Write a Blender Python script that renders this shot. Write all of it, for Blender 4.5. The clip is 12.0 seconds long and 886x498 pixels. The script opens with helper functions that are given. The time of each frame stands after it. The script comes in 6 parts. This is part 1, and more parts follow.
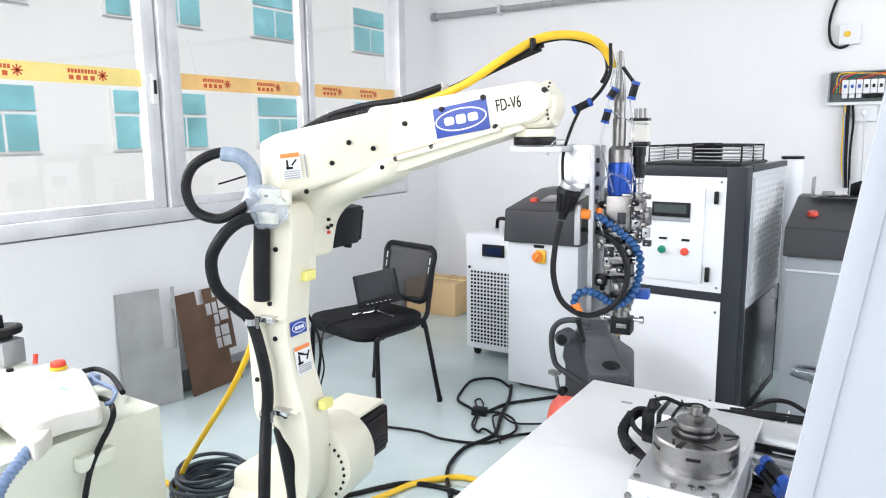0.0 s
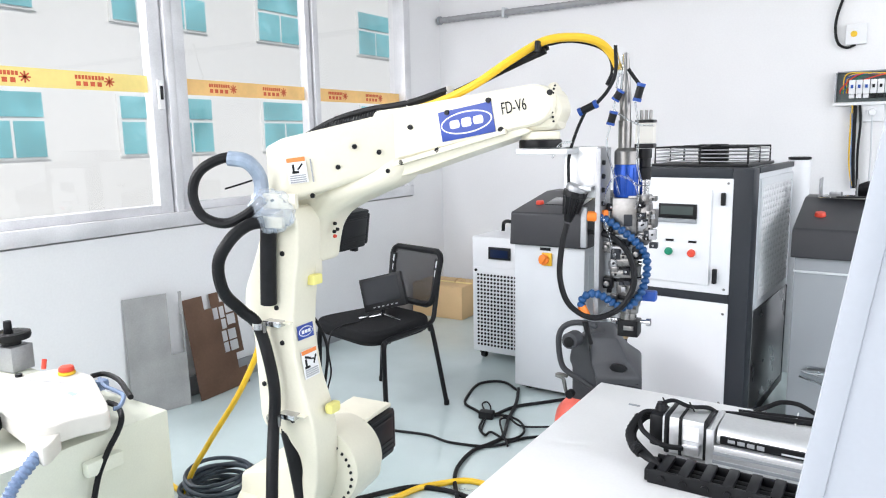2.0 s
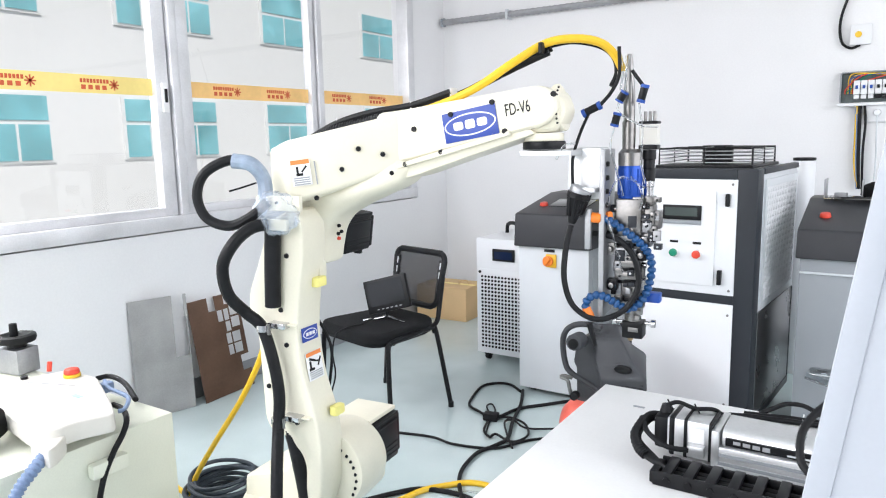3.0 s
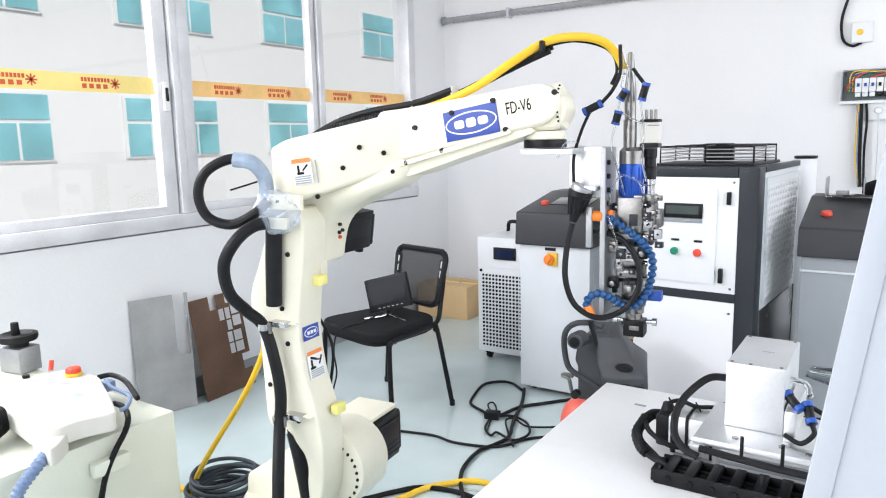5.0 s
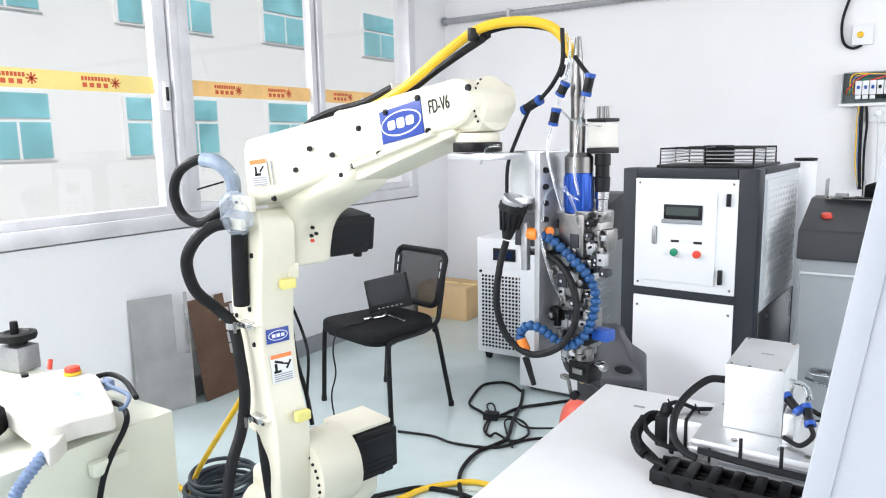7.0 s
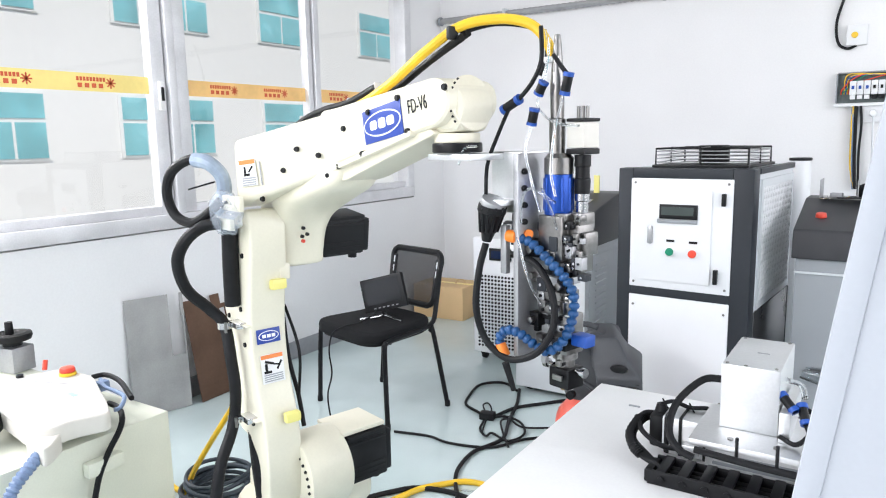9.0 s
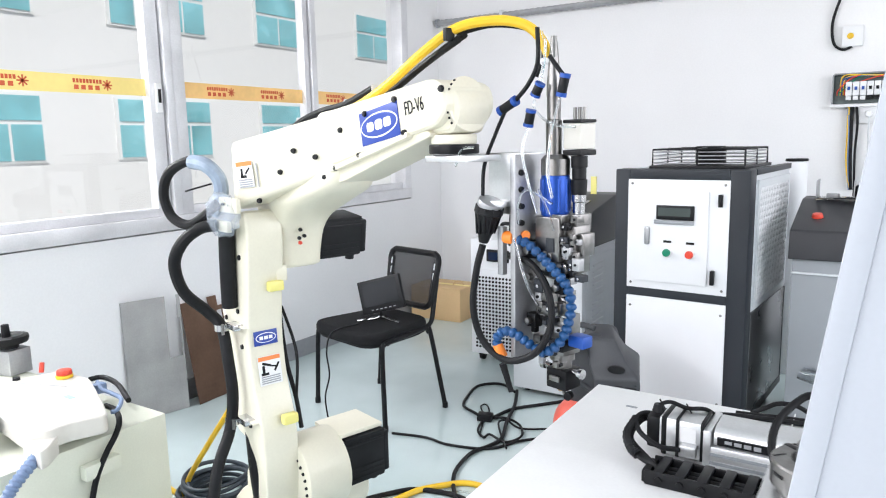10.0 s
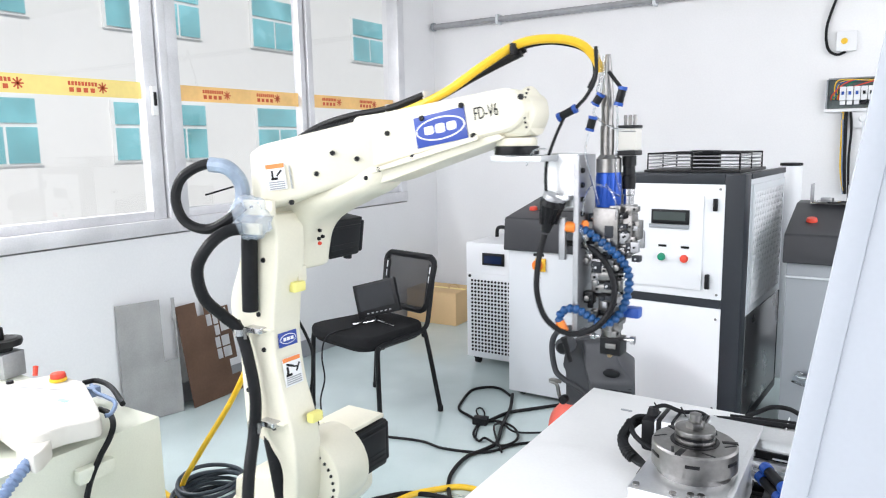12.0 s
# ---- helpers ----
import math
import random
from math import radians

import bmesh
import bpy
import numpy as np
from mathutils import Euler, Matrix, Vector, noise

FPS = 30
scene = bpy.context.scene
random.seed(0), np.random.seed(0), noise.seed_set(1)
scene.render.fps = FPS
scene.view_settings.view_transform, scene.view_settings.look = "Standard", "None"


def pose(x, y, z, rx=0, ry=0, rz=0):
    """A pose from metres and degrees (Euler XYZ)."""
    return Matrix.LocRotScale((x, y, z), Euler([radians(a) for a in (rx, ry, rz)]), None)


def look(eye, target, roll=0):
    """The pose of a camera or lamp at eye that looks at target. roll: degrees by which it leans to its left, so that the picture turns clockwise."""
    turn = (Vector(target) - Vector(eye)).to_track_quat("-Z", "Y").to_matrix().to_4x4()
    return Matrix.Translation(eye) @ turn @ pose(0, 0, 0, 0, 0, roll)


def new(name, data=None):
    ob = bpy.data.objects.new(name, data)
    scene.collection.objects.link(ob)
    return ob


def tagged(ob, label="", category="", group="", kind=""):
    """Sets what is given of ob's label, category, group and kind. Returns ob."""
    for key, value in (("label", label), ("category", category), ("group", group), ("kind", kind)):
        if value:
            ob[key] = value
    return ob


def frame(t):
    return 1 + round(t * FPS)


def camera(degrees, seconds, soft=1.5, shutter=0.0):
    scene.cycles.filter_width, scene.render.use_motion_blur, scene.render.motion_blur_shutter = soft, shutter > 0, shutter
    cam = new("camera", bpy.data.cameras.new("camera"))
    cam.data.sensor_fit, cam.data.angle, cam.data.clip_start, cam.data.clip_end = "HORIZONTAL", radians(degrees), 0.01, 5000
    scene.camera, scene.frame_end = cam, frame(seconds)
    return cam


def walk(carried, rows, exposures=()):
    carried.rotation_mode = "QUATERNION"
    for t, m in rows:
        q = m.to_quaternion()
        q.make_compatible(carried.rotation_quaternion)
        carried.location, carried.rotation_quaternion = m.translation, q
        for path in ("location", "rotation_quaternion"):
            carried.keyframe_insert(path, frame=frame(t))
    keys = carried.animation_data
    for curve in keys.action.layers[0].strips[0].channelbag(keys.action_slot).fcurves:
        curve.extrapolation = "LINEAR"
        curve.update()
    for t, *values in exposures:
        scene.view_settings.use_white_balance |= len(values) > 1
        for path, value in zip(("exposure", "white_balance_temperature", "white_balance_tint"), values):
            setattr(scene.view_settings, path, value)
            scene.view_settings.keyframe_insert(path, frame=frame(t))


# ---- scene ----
# ---------- camera ----------
cam = camera(64.78, 12.0, soft=1.1, shutter=0.4)
EYE = (0.0, 0.0, 1.4)


def gaze(yaw, pitch, roll, dx=0.0):
    """A pose at the eye, from the turn to the left, the tilt and the lean in degrees."""
    y, p = radians(yaw), radians(pitch)
    eye = Vector(EYE) + Vector((dx, 0, 0))
    ahead = Vector((-math.sin(y) * math.cos(p), math.cos(y) * math.cos(p), math.sin(p)))
    return look(eye, eye + ahead, roll)


walk(cam, [
    (0.0, gaze(32.34, -9.33, -0.58)), (0.5, gaze(32.19, -9.27, -0.72)), (1.0, gaze(32.36, -9.26, -0.91)),
    (1.5, gaze(32.52, -9.20, -1.14)), (2.0, gaze(32.85, -9.06, -1.01)), (2.5, gaze(33.00, -8.97, -1.06)),
    (3.0, gaze(33.18, -8.90, -1.20)), (5.0, gaze(33.27, -9.02, -1.27)), (5.5, gaze(33.26, -9.01, -1.21)),
    (6.0, gaze(33.28, -9.00, -1.12)), (6.5, gaze(33.29, -8.98, -1.04)), (7.0, gaze(33.24, -8.97, -1.02)),
    (9.0, gaze(32.95, -8.97, -1.04, 0.003)), (9.5, gaze(32.86, -8.94, -1.04, 0.003)), (10.0, gaze(32.74, -8.86, -1.14, 0.004)),
    (10.5, gaze(32.62, -8.81, -1.26, 0.005)), (11.0, gaze(32.52, -8.69, -1.24, 0.006)), (11.5, gaze(32.48, -8.60, -1.08, 0.006)),
    (12.0, gaze(32.40, -8.58, -1.01, 0.006))])

# ---------- light ----------
world = bpy.data.worlds.new("sky")
scene.world = world
world.use_nodes = True
wn, wl = world.node_tree.nodes, world.node_tree.links
sky = wn.new("ShaderNodeTexSky")
sky.sky_type, sky.sun_disc, sky.sun_elevation, sky.sun_rotation = "NISHITA", False, radians(40), radians(200)
wl.new(sky.outputs[0], wn["Background"].inputs[0])
wn["Background"].inputs[1].default_value = 0.15

sun = new("sun", bpy.data.lights.new("sun", "SUN"))
sun.data.energy, sun.data.angle, sun.data.color = 4.6, radians(0.53), (1.0, 0.96, 0.9)
sun.matrix_world = look((0, 0, 10), (-8.5, 4, 0.5))


def window_light(name, m, sx, sy, watts, colour):
    """An area lamp in a window's opening; the east and south ones are added."""
    la = bpy.data.lights.new(name, "AREA")
    la.shape, la.size, la.size_y, la.energy, la.color = "RECTANGLE", sx, sy, watts, colour
    new(name, la).matrix_world = m


# east and south: fill lamps added behind the camera, in unseen windows
window_light("added_fill_east", look((2.98, 1.6, 1.9), (-1, 1.8, 0.4)), 5.4, 1.6, 185, (0.965, 0.955, 1.0))
window_light("daylight_west", look((-3.33, 0.2, 2.47), (-2.0, 0.9, 0.9)), 3.4, 0.2, 165, (0.965, 0.955, 1.0))
window_light("added_fill_south", look((-1.5, -2.15, 1.9), (-1.6, 2, 0.6)), 2.5, 1.6, 90, (0.965, 0.955, 1.0))
scene.view_settings.exposure = -0.48

# ---------- materials ----------


def material(name, colour, rough=0.5, metal=0.0, grain=0.0, scale=40.0, stain=0.0, stain_scale=4.0, bump=0.0, coat=0.0,
             alpha_glass=False, emit=None, spec=0.5):
    """A surface: base colour with fine grain and broad stains, and relief."""
    m = bpy.data.materials.new(name)
    m.use_nodes = True
    n, l = m.node_tree.nodes, m.node_tree.links
    b = n["Principled BSDF"]
    b.inputs["Roughness"].default_value, b.inputs["Metallic"].default_value = rough, metal
    b.inputs["Coat Weight"].default_value, b.inputs["Specular IOR Level"].default_value = coat, spec
    b.inputs["Base Color"].default_value = (*colour, 1)
    tc = n.new("ShaderNodeTexCoord")
    last = None
    if grain or stain:
        n1, n2 = n.new("ShaderNodeTexNoise"), n.new("ShaderNodeTexNoise")
        n1.inputs["Scale"].default_value, n1.inputs["Detail"].default_value = scale, 6
        n2.inputs["Scale"].default_value, n2.inputs["Detail"].default_value = stain_scale, 5
        l.new(tc.outputs["Object"], n1.inputs["Vector"]), l.new(tc.outputs["Object"], n2.inputs["Vector"])
        r1, r2 = n.new("ShaderNodeMapRange"), n.new("ShaderNodeMapRange")
        for r, amount, src in ((r1, grain, n1), (r2, stain, n2)):
            r.inputs["From Min"].default_value, r.inputs["From Max"].default_value = 0.3, 0.7
            r.inputs["To Min"].default_value, r.inputs["To Max"].default_value = 1 - amount, 1 + amount * 0.6
            l.new(src.outputs["Fac"], r.inputs["Value"])
        mu = n.new("ShaderNodeMath")
        mu.operation = "MULTIPLY"
        l.new(r1.outputs[0], mu.inputs[0]), l.new(r2.outputs[0], mu.inputs[1])
        last = mu.outputs[0]
        hs = n.new("ShaderNodeHueSaturation")
        hs.inputs["Color"].default_value = (*colour, 1)
        l.new(last, hs.inputs["Value"])
        l.new(hs.outputs[0], b.inputs["Base Color"])
        rr = n.new("ShaderNodeMapRange")
        rr.inputs["To Min"].default_value, rr.inputs["To Max"].default_value = max(0.02, rough - 0.08), min(1, rough + 0.1)
        l.new(n2.outputs["Fac"], rr.inputs["Value"]), l.new(rr.outputs[0], b.inputs["Roughness"])
        if bump:
            bp = n.new("ShaderNodeBump")
            bp.inputs["Strength"].default_value, bp.inputs["Distance"].default_value = bump, 0.002
            l.new(n1.outputs["Fac"], bp.inputs["Height"]), l.new(bp.outputs[0], b.inputs["Normal"])
    if alpha_glass:
        b.inputs["Transmission Weight"].default_value, b.inputs["IOR"].default_value = 1.0, 1.45
    if emit:
        b.inputs["Emission Color"].default_value, b.inputs["Emission Strength"].default_value = (*emit[:3], 1), emit[3]
    return m


WALL = material("white_wall_paint", (0.80, 0.80, 0.81), 0.85, grain=0.02, scale=90, stain=0.035, stain_scale=1.3, bump=0.15)
CEIL = material("ceiling_paint", (0.84, 0.84, 0.84), 0.9, grain=0.02, stain=0.02)
FLOOR = material("grey_green_epoxy", (0.53, 0.63, 0.63), 0.14, grain=0.04, scale=160, stain=0.10, stain_scale=2.2, coat=0.3)
SKIRT = material("grey_skirting_paint", (0.30, 0.31, 0.33), 0.4, grain=0.05, stain=0.1)
ALU = material("window_aluminium", (0.72, 0.72, 0.74), 0.42, 0.35, grain=0.05, scale=120, stain=0.12, stain_scale=6)
GLASS = material("clear_glass", (1, 1, 1), 0.02, alpha_glass=True)
TAPE = material("orange_film_band", (0.92, 0.58, 0.22), 0.4, grain=0.03, stain=0.12, stain_scale=5)
TAPE_Y = material("yellow_film_band", (0.93, 0.74, 0.25), 0.4, grain=0.03, stain=0.06)
TAPE_INK = material("red_film_ink", (0.62, 0.10, 0.03), 0.5)
CREAM = material("cream_robot_paint", (0.77, 0.735, 0.60), 0.32, grain=0.02, scale=150, stain=0.05, stain_scale=7, bump=0.04, coat=0.15)
CREAM2 = material("cream_cabinet_paint", (0.72, 0.74, 0.63), 0.4, grain=0.03, scale=200, stain=0.06, stain_scale=5, bump=0.06)
BLACKP = material("black_plastic", (0.009, 0.0095, 0.011), 0.42, grain=0.1, stain=0.2, stain_scale=12, spec=0.22)
RUBBER = material("black_rubber_cable", (0.009, 0.0095, 0.011), 0.5, grain=0.1, stain=0.25, stain_scale=20, spec=0.22)
FABRIC = material("black_seat_fabric", (0.011, 0.0115, 0.013), 0.9, grain=0.35, scale=600, stain=0.2, bump=0.4, spec=0.22)
BLACKM = material("black_powder_steel", (0.011, 0.0115, 0.013), 0.36, 0.2, grain=0.1, stain=0.15, spec=0.22)
YELLOW = material("yellow_fibre_cable", (0.80, 0.50, 0.02), 0.4, grain=0.05, stain=0.1, stain_scale=15)
PADY = material("translucent_yellow_cap", (0.85, 0.78, 0.25), 0.35)
BLUE = material("blue_sticker", (0.022, 0.06, 0.33), 0.35, grain=0.03)
WHITEP = material("white_print", (0.82, 0.82, 0.82), 0.45)
BLUEP = material("blue_anodised", (0.008, 0.06, 0.34), 0.3, 0.45, grain=0.08, stain=0.1)
BLUEF = material("blue_plastic", (0.008, 0.07, 0.36), 0.4, grain=0.05, stain=0.1, stain_scale=30)
BLUEH = material("blue_segment_hose", (0.006, 0.065, 0.20), 0.42, grain=0.06, stain=0.15, stain_scale=30)
ORANGE = material("orange_plastic", (0.85, 0.22, 0.02), 0.42, grain=0.04, stain=0.08, stain_scale=30)
RED = material("red_plastic", (0.72, 0.06, 0.03), 0.35, grain=0.04, stain=0.1)
TANK = material("red_tank_paint", (0.75, 0.13, 0.09), 0.35, grain=0.04, stain=0.12)
GREEN = material("green_plastic", (0.0, 0.22, 0.12), 0.35)
STEEL = material("machined_steel", (0.24, 0.235, 0.23), 0.3, 1.0, grain=0.12, scale=120, stain=0.25, stain_scale=14)
ALUB = material("brushed_aluminium", (0.70, 0.71, 0.72), 0.36, 0.85, grain=0.04, scale=200, stain=0.06, stain_scale=8)
SIDEM = material("bare_side_steel", (0.22, 0.22, 0.23), 0.28, 0.9, grain=0.06, scale=120, stain=0.2, stain_scale=5)
ALUM = material("matt_aluminium", (0.40, 0.405, 0.42), 0.45, 0.8, grain=0.06, scale=150, stain=0.12, stain_scale=18)
CHROME = material("chrome", (0.55, 0.55, 0.56), 0.14, 1.0)
WHITES = material("white_powder_steel", (0.76, 0.77, 0.79), 0.38, grain=0.02, scale=300, stain=0.03, stain_scale=3, bump=0.05)
GREYS = material("light_grey_powder_steel", (0.60, 0.625, 0.65), 0.42, grain=0.03, scale=300, stain=0.05, stain_scale=3, bump=0.06)
GREYM = material("mid_grey_powder_steel", (0.27, 0.29, 0.31), 0.42, grain=0.03, scale=300, stain=0.06, stain_scale=3, bump=0.06)
DARK = material("charcoal_powder_steel", (0.030, 0.034, 0.041), 0.42, grain=0.05, scale=300, stain=0.1, stain_scale=3, bump=0.08, spec=0.22)
DARKT = material("charcoal_desk_paint", (0.042, 0.043, 0.048), 0.4, grain=0.05, scale=300, stain=0.1, stain_scale=4, spec=0.22)
GREYC = material("grey_compressor_plastic", (0.055, 0.058, 0.064), 0.5, grain=0.06, scale=200, stain=0.12, stain_scale=8, bump=0.1, spec=0.22)
CARD = material("brown_cardboard", (0.68, 0.47, 0.25), 0.8, grain=0.06, scale=120, stain=0.08, bump=0.1)
SHEET = material("raw_steel_sheet", (0.34, 0.34, 0.335), 0.42, 0.6, grain=0.06, scale=120, stain=0.22, stain_scale=5)
RUST = material("brown_rusty_sheet", (0.15, 0.085, 0.055), 0.5, 0.4, grain=0.1, scale=60, stain=0.3, stain_scale=5)
LCD = material("lcd_glass", (0.05, 0.065, 0.062), 0.12)
LCDB = material("blue_lcd_glass", (0.01, 0.02, 0.06), 0.12)
MESHF = material("chair_mesh", (0.03, 0.032, 0.036), 0.7, grain=0.1, scale=900)
MESHF.node_tree.nodes["Principled BSDF"].inputs["Alpha"].default_value = 0.62
SCREEN = material("dark_screen", (0.012, 0.013, 0.016), 0.12, coat=0.5, spec=0.22)
TABLE = material("white_table_laminate", (0.75, 0.755, 0.76), 0.42, grain=0.02, scale=150, stain=0.05, stain_scale=6)
CLEARH = material("clear_air_tube", (0.90, 0.93, 0.95), 0.08, alpha_glass=True)
FILM = material("grey_blue_wrap_film", (0.30, 0.37, 0.47), 0.3, grain=0.12, scale=60, stain=0.2, stain_scale=18, bump=0.6)
BAG = material("clear_wrap_film", (0.62, 0.70, 0.80), 0.18, grain=0.1, scale=40, stain=0.2, stain_scale=18, bump=0.6)
BAG.node_tree.nodes["Principled BSDF"].inputs["Alpha"].default_value = 0.32
# the white panel's bluish shade is put into this darker base colour
PANELW = material("white_panel_blue_shade", (0.45, 0.475, 0.525), 0.45, grain=0.015, scale=300, stain=0.02, stain_scale=2)
PENDW = material("ivory_plastic", (0.63, 0.61, 0.56), 0.42, grain=0.02, stain=0.05)
BLUEG = material("grey_blue_sleeve", (0.17, 0.24, 0.38), 0.5)
FACADE = material("white_facade_render", (0.78, 0.78, 0.775), 0.9, grain=0.01, scale=8, stain=0.015, stain_scale=0.6)
FGLASS = material("cyan_tinted_glass", (0.22, 0.56, 0.62), 0.25, grain=0.1, scale=3, stain=0.35, stain_scale=1.2)
GROUND = material("concrete_yard", (0.4, 0.4, 0.38), 0.9, grain=0.1, scale=6, stain=0.1, stain_scale=0.5)
PCB = material("breaker_dark_back", (0.12, 0.15, 0.15), 0.6, grain=0.2, scale=60, stain=0.2)
WARN = material("orange_print", (0.85, 0.25, 0.06), 0.45)
GREYT = material("grey_print", (0.35, 0.36, 0.38), 0.5)

# ---------- mesh helpers ----------


def part(name, bm, mat, parent=None, label="", smooth=True, angle=35, m=None):
    """Link a bmesh as one mesh object, under a parent if one is given."""
    if angle and smooth:
        lim = math.cos(radians(angle))
        bm.normal_update()
        for f in bm.faces:
            f.smooth = True
        for e in bm.edges:
            fs = e.link_faces
            e.smooth = len(fs) == 2 and fs[0].normal.dot(fs[1].normal) > lim
    me = bpy.data.meshes.new(name)
    bm.to_mesh(me)
    bm.free()
    for mm in (mat if isinstance(mat, (list, tuple)) else [mat]):
        me.materials.append(mm)
    ob = new(name, me)
    if parent:
        ob.parent = parent
    if m is not None:
        ob.matrix_local = m
    if label:
        tagged(ob, label)
    return ob


def thing(name, m, label, category, group="", kind=""):
    """An Empty at a thing's base, that carries its parts."""
    ob = new(name)
    ob.empty_display_size = 0.05
    ob.matrix_world = m
    return tagged(ob, label, category, group, kind)


def bevelled(bm, geom_verts, bevel, seg=2):
    if bevel > 0:
        vs = set(geom_verts)
        es = [e for e in bm.edges if e.verts[0] in vs and e.verts[1] in vs]
        bmesh.ops.bevel(bm, geom=es, offset=bevel, segments=seg, affect="EDGES", profile=0.6)


def box(sx, sy, sz, at=(0, 0, 0), bevel=0.0, bm=None, rot=None, seg=2):
    """A block with its centre at the point given."""
    bm = bm or bmesh.new()
    t = bmesh.new()
    bmesh.ops.create_cube(t, size=1.0, matrix=Matrix.Diagonal((sx, sy, sz, 1)))
    bevelled(t, t.verts, bevel, seg)
    t.transform(Matrix.Translation(at) @ (rot or Matrix()))
    return merge(bm, t)


def merge(bm, t):
    me = bpy.data.meshes.new("tmp")
    t.to_mesh(me)
    t.free()
    bm.from_mesh(me)
    bpy.data.meshes.remove(me)
    return bm


def span(x0, x1, y0, y1, z0, z1, bevel=0.0, bm=None):
    """A block from its limits."""
    return box(x1 - x0, y1 - y0, z1 - z0, ((x0 + x1) / 2, (y0 + y1) / 2, (z0 + z1) / 2), bevel, bm)


def aim(p, q):
    """The pose at p whose z axis points to q."""
    d = Vector(q) - Vector(p)
    return Matrix.Translation(p) @ d.to_track_quat("Z", "Y").to_matrix().to_4x4()


def rod(p, q, r, r2=None, bm=None, seg=20, bevel=0.0):
    """A round bar or cone from p to q."""
    bm = bm or bmesh.new()
    h = (Vector(q) - Vector(p)).length
    t = bmesh.new()
    bmesh.ops.create_cone(t, cap_ends=True, segments=seg, radius1=r, radius2=r if r2 is None else r2, depth=h)
    if bevel:
        es = [e for e in t.edges if abs(e.verts[0].co.z - e.verts[1].co.z) < 1e-6]
        bmesh.ops.bevel(t, geom=es, offset=bevel, segments=2, affect="EDGES", profile=0.6)
    t.transform(aim(p, q) @ Matrix.Translation((0, 0, h / 2)))
    return merge(bm, t)


def turned(profile, p, q, bm=None, seg=28):
    """A turned body: (distance along p-q, radius) pairs spun round the line from p to q."""
    bm = bm or bmesh.new()
    t = bmesh.new()
    rings = []
    for d, r in profile:
        rings.append([t.verts.new((r * math.cos(a), r * math.sin(a), d)) for a in (2 * math.pi * i / seg for i in range(seg))])
    for a, b in zip(rings, rings[1:]):
        for i in range(seg):
            t.faces.new((a[i], a[(i + 1) % seg], b[(i + 1) % seg], b[i]))
    t.faces.new(list(reversed(rings[0]))), t.faces.new(rings[-1])
    t.transform(aim(p, q))
    return merge(bm, t)


def smooth_line(pts, n=8):
    """A smooth line through the points (Catmull-Rom)."""
    p = [Vector(q) for q in pts]
    p = [p[0] * 2 - p[1], *p, p[-1] * 2 - p[-2]]
    out = []
    for i in range(1, len(p) - 2):
        a, b, c, d = p[i - 1:i + 3]
        for k in range(n):
            t = k / n
            out.append(0.5 * (2 * b + (c - a) * t + (2 * a - 5 * b + 4 * c - d) * t * t + (3 * b - a - 3 * c + d) * t ** 3))
    return out + [p[-2]]


def tube(pts, r, bm=None, n=8, seg=10, ridges=0.0, pitch=0.008):
    """A round cable along a smooth line; ridges: the depth of a corrugation of that pitch."""
    bm = bm or bmesh.new()
    line = smooth_line(pts, n)
    if ridges:
        dense = [line[0]]
        for a, b in zip(line, line[1:]):
            k = max(1, round((b - a).length / (pitch / 2)))
            dense += [a.lerp(b, i / k) for i in range(1, k + 1)]
        line = dense
    t = bmesh.new()
    side, rings = None, []
    for i, c in enumerate(line):
        d = (line[min(i + 1, len(line) - 1)] - line[max(i - 1, 0)]).normalized()
        side = (side - d * side.dot(d)).normalized() if side else d.orthogonal().normalized()
        up = d.cross(side)
        rr = r - (ridges if ridges and i % 2 else 0)
        rings.append([t.verts.new(c + side * rr * math.cos(a) + up * rr * math.sin(a)) for a in (2 * math.pi * k / seg for k in range(seg))])
    for a, b in zip(rings, rings[1:]):
        for i in range(seg):
            t.faces.new((a[i], a[(i + 1) % seg], b[(i + 1) % seg], b[i]))
    t.faces.new(list(reversed(rings[0]))), t.faces.new(rings[-1])
    return merge(bm, t)


def plate(outline, thick, m=None, bevel=0.0, bm=None, seg=2):
    """A slab with an outline in its x-y plane, from z 0 to its thickness."""
    bm = bm or bmesh.new()
    t = bmesh.new()
    vs = [t.verts.new((x, y, 0)) for x, y in outline]
    f = t.faces.new(vs)
    top = bmesh.ops.extrude_face_region(t, geom=[f])
    bmesh.ops.translate(t, verts=[v for v in top["geom"] if isinstance(v, bmesh.types.BMVert)], vec=(0, 0, thick))
    bmesh.ops.recalc_face_normals(t, faces=t.faces)
    if bevel:
        es = [e for e in t.edges if abs(e.verts[0].co.z - e.verts[1].co.z) < 1e-6]
        bmesh.ops.bevel(t, geom=es, offset=bevel, segments=seg, affect="EDGES", profile=0.6, clamp_overlap=True)
    t.transform(m or Matrix())
    return merge(bm, t)


def rounded(pts, r=0.02, n=4):
    """An outline with its corners rounded."""
    out = []
    k = len(pts)
    for i in range(k):
        a, b, c = (Vector((*pts[(i + j) % k], 0)) for j in (-1, 0, 1))
        rr = min(r, (a - b).length * 0.45, (c - b).length * 0.45)
        p, q = b + (a - b).normalized() * rr, b + (c - b).normalized() * rr
        for j in range(n + 1):
            t = j / n
            v = p * (1 - t) ** 2 + b * 2 * t * (1 - t) + q * t * t
            out.append((v.x, v.y))
    return out


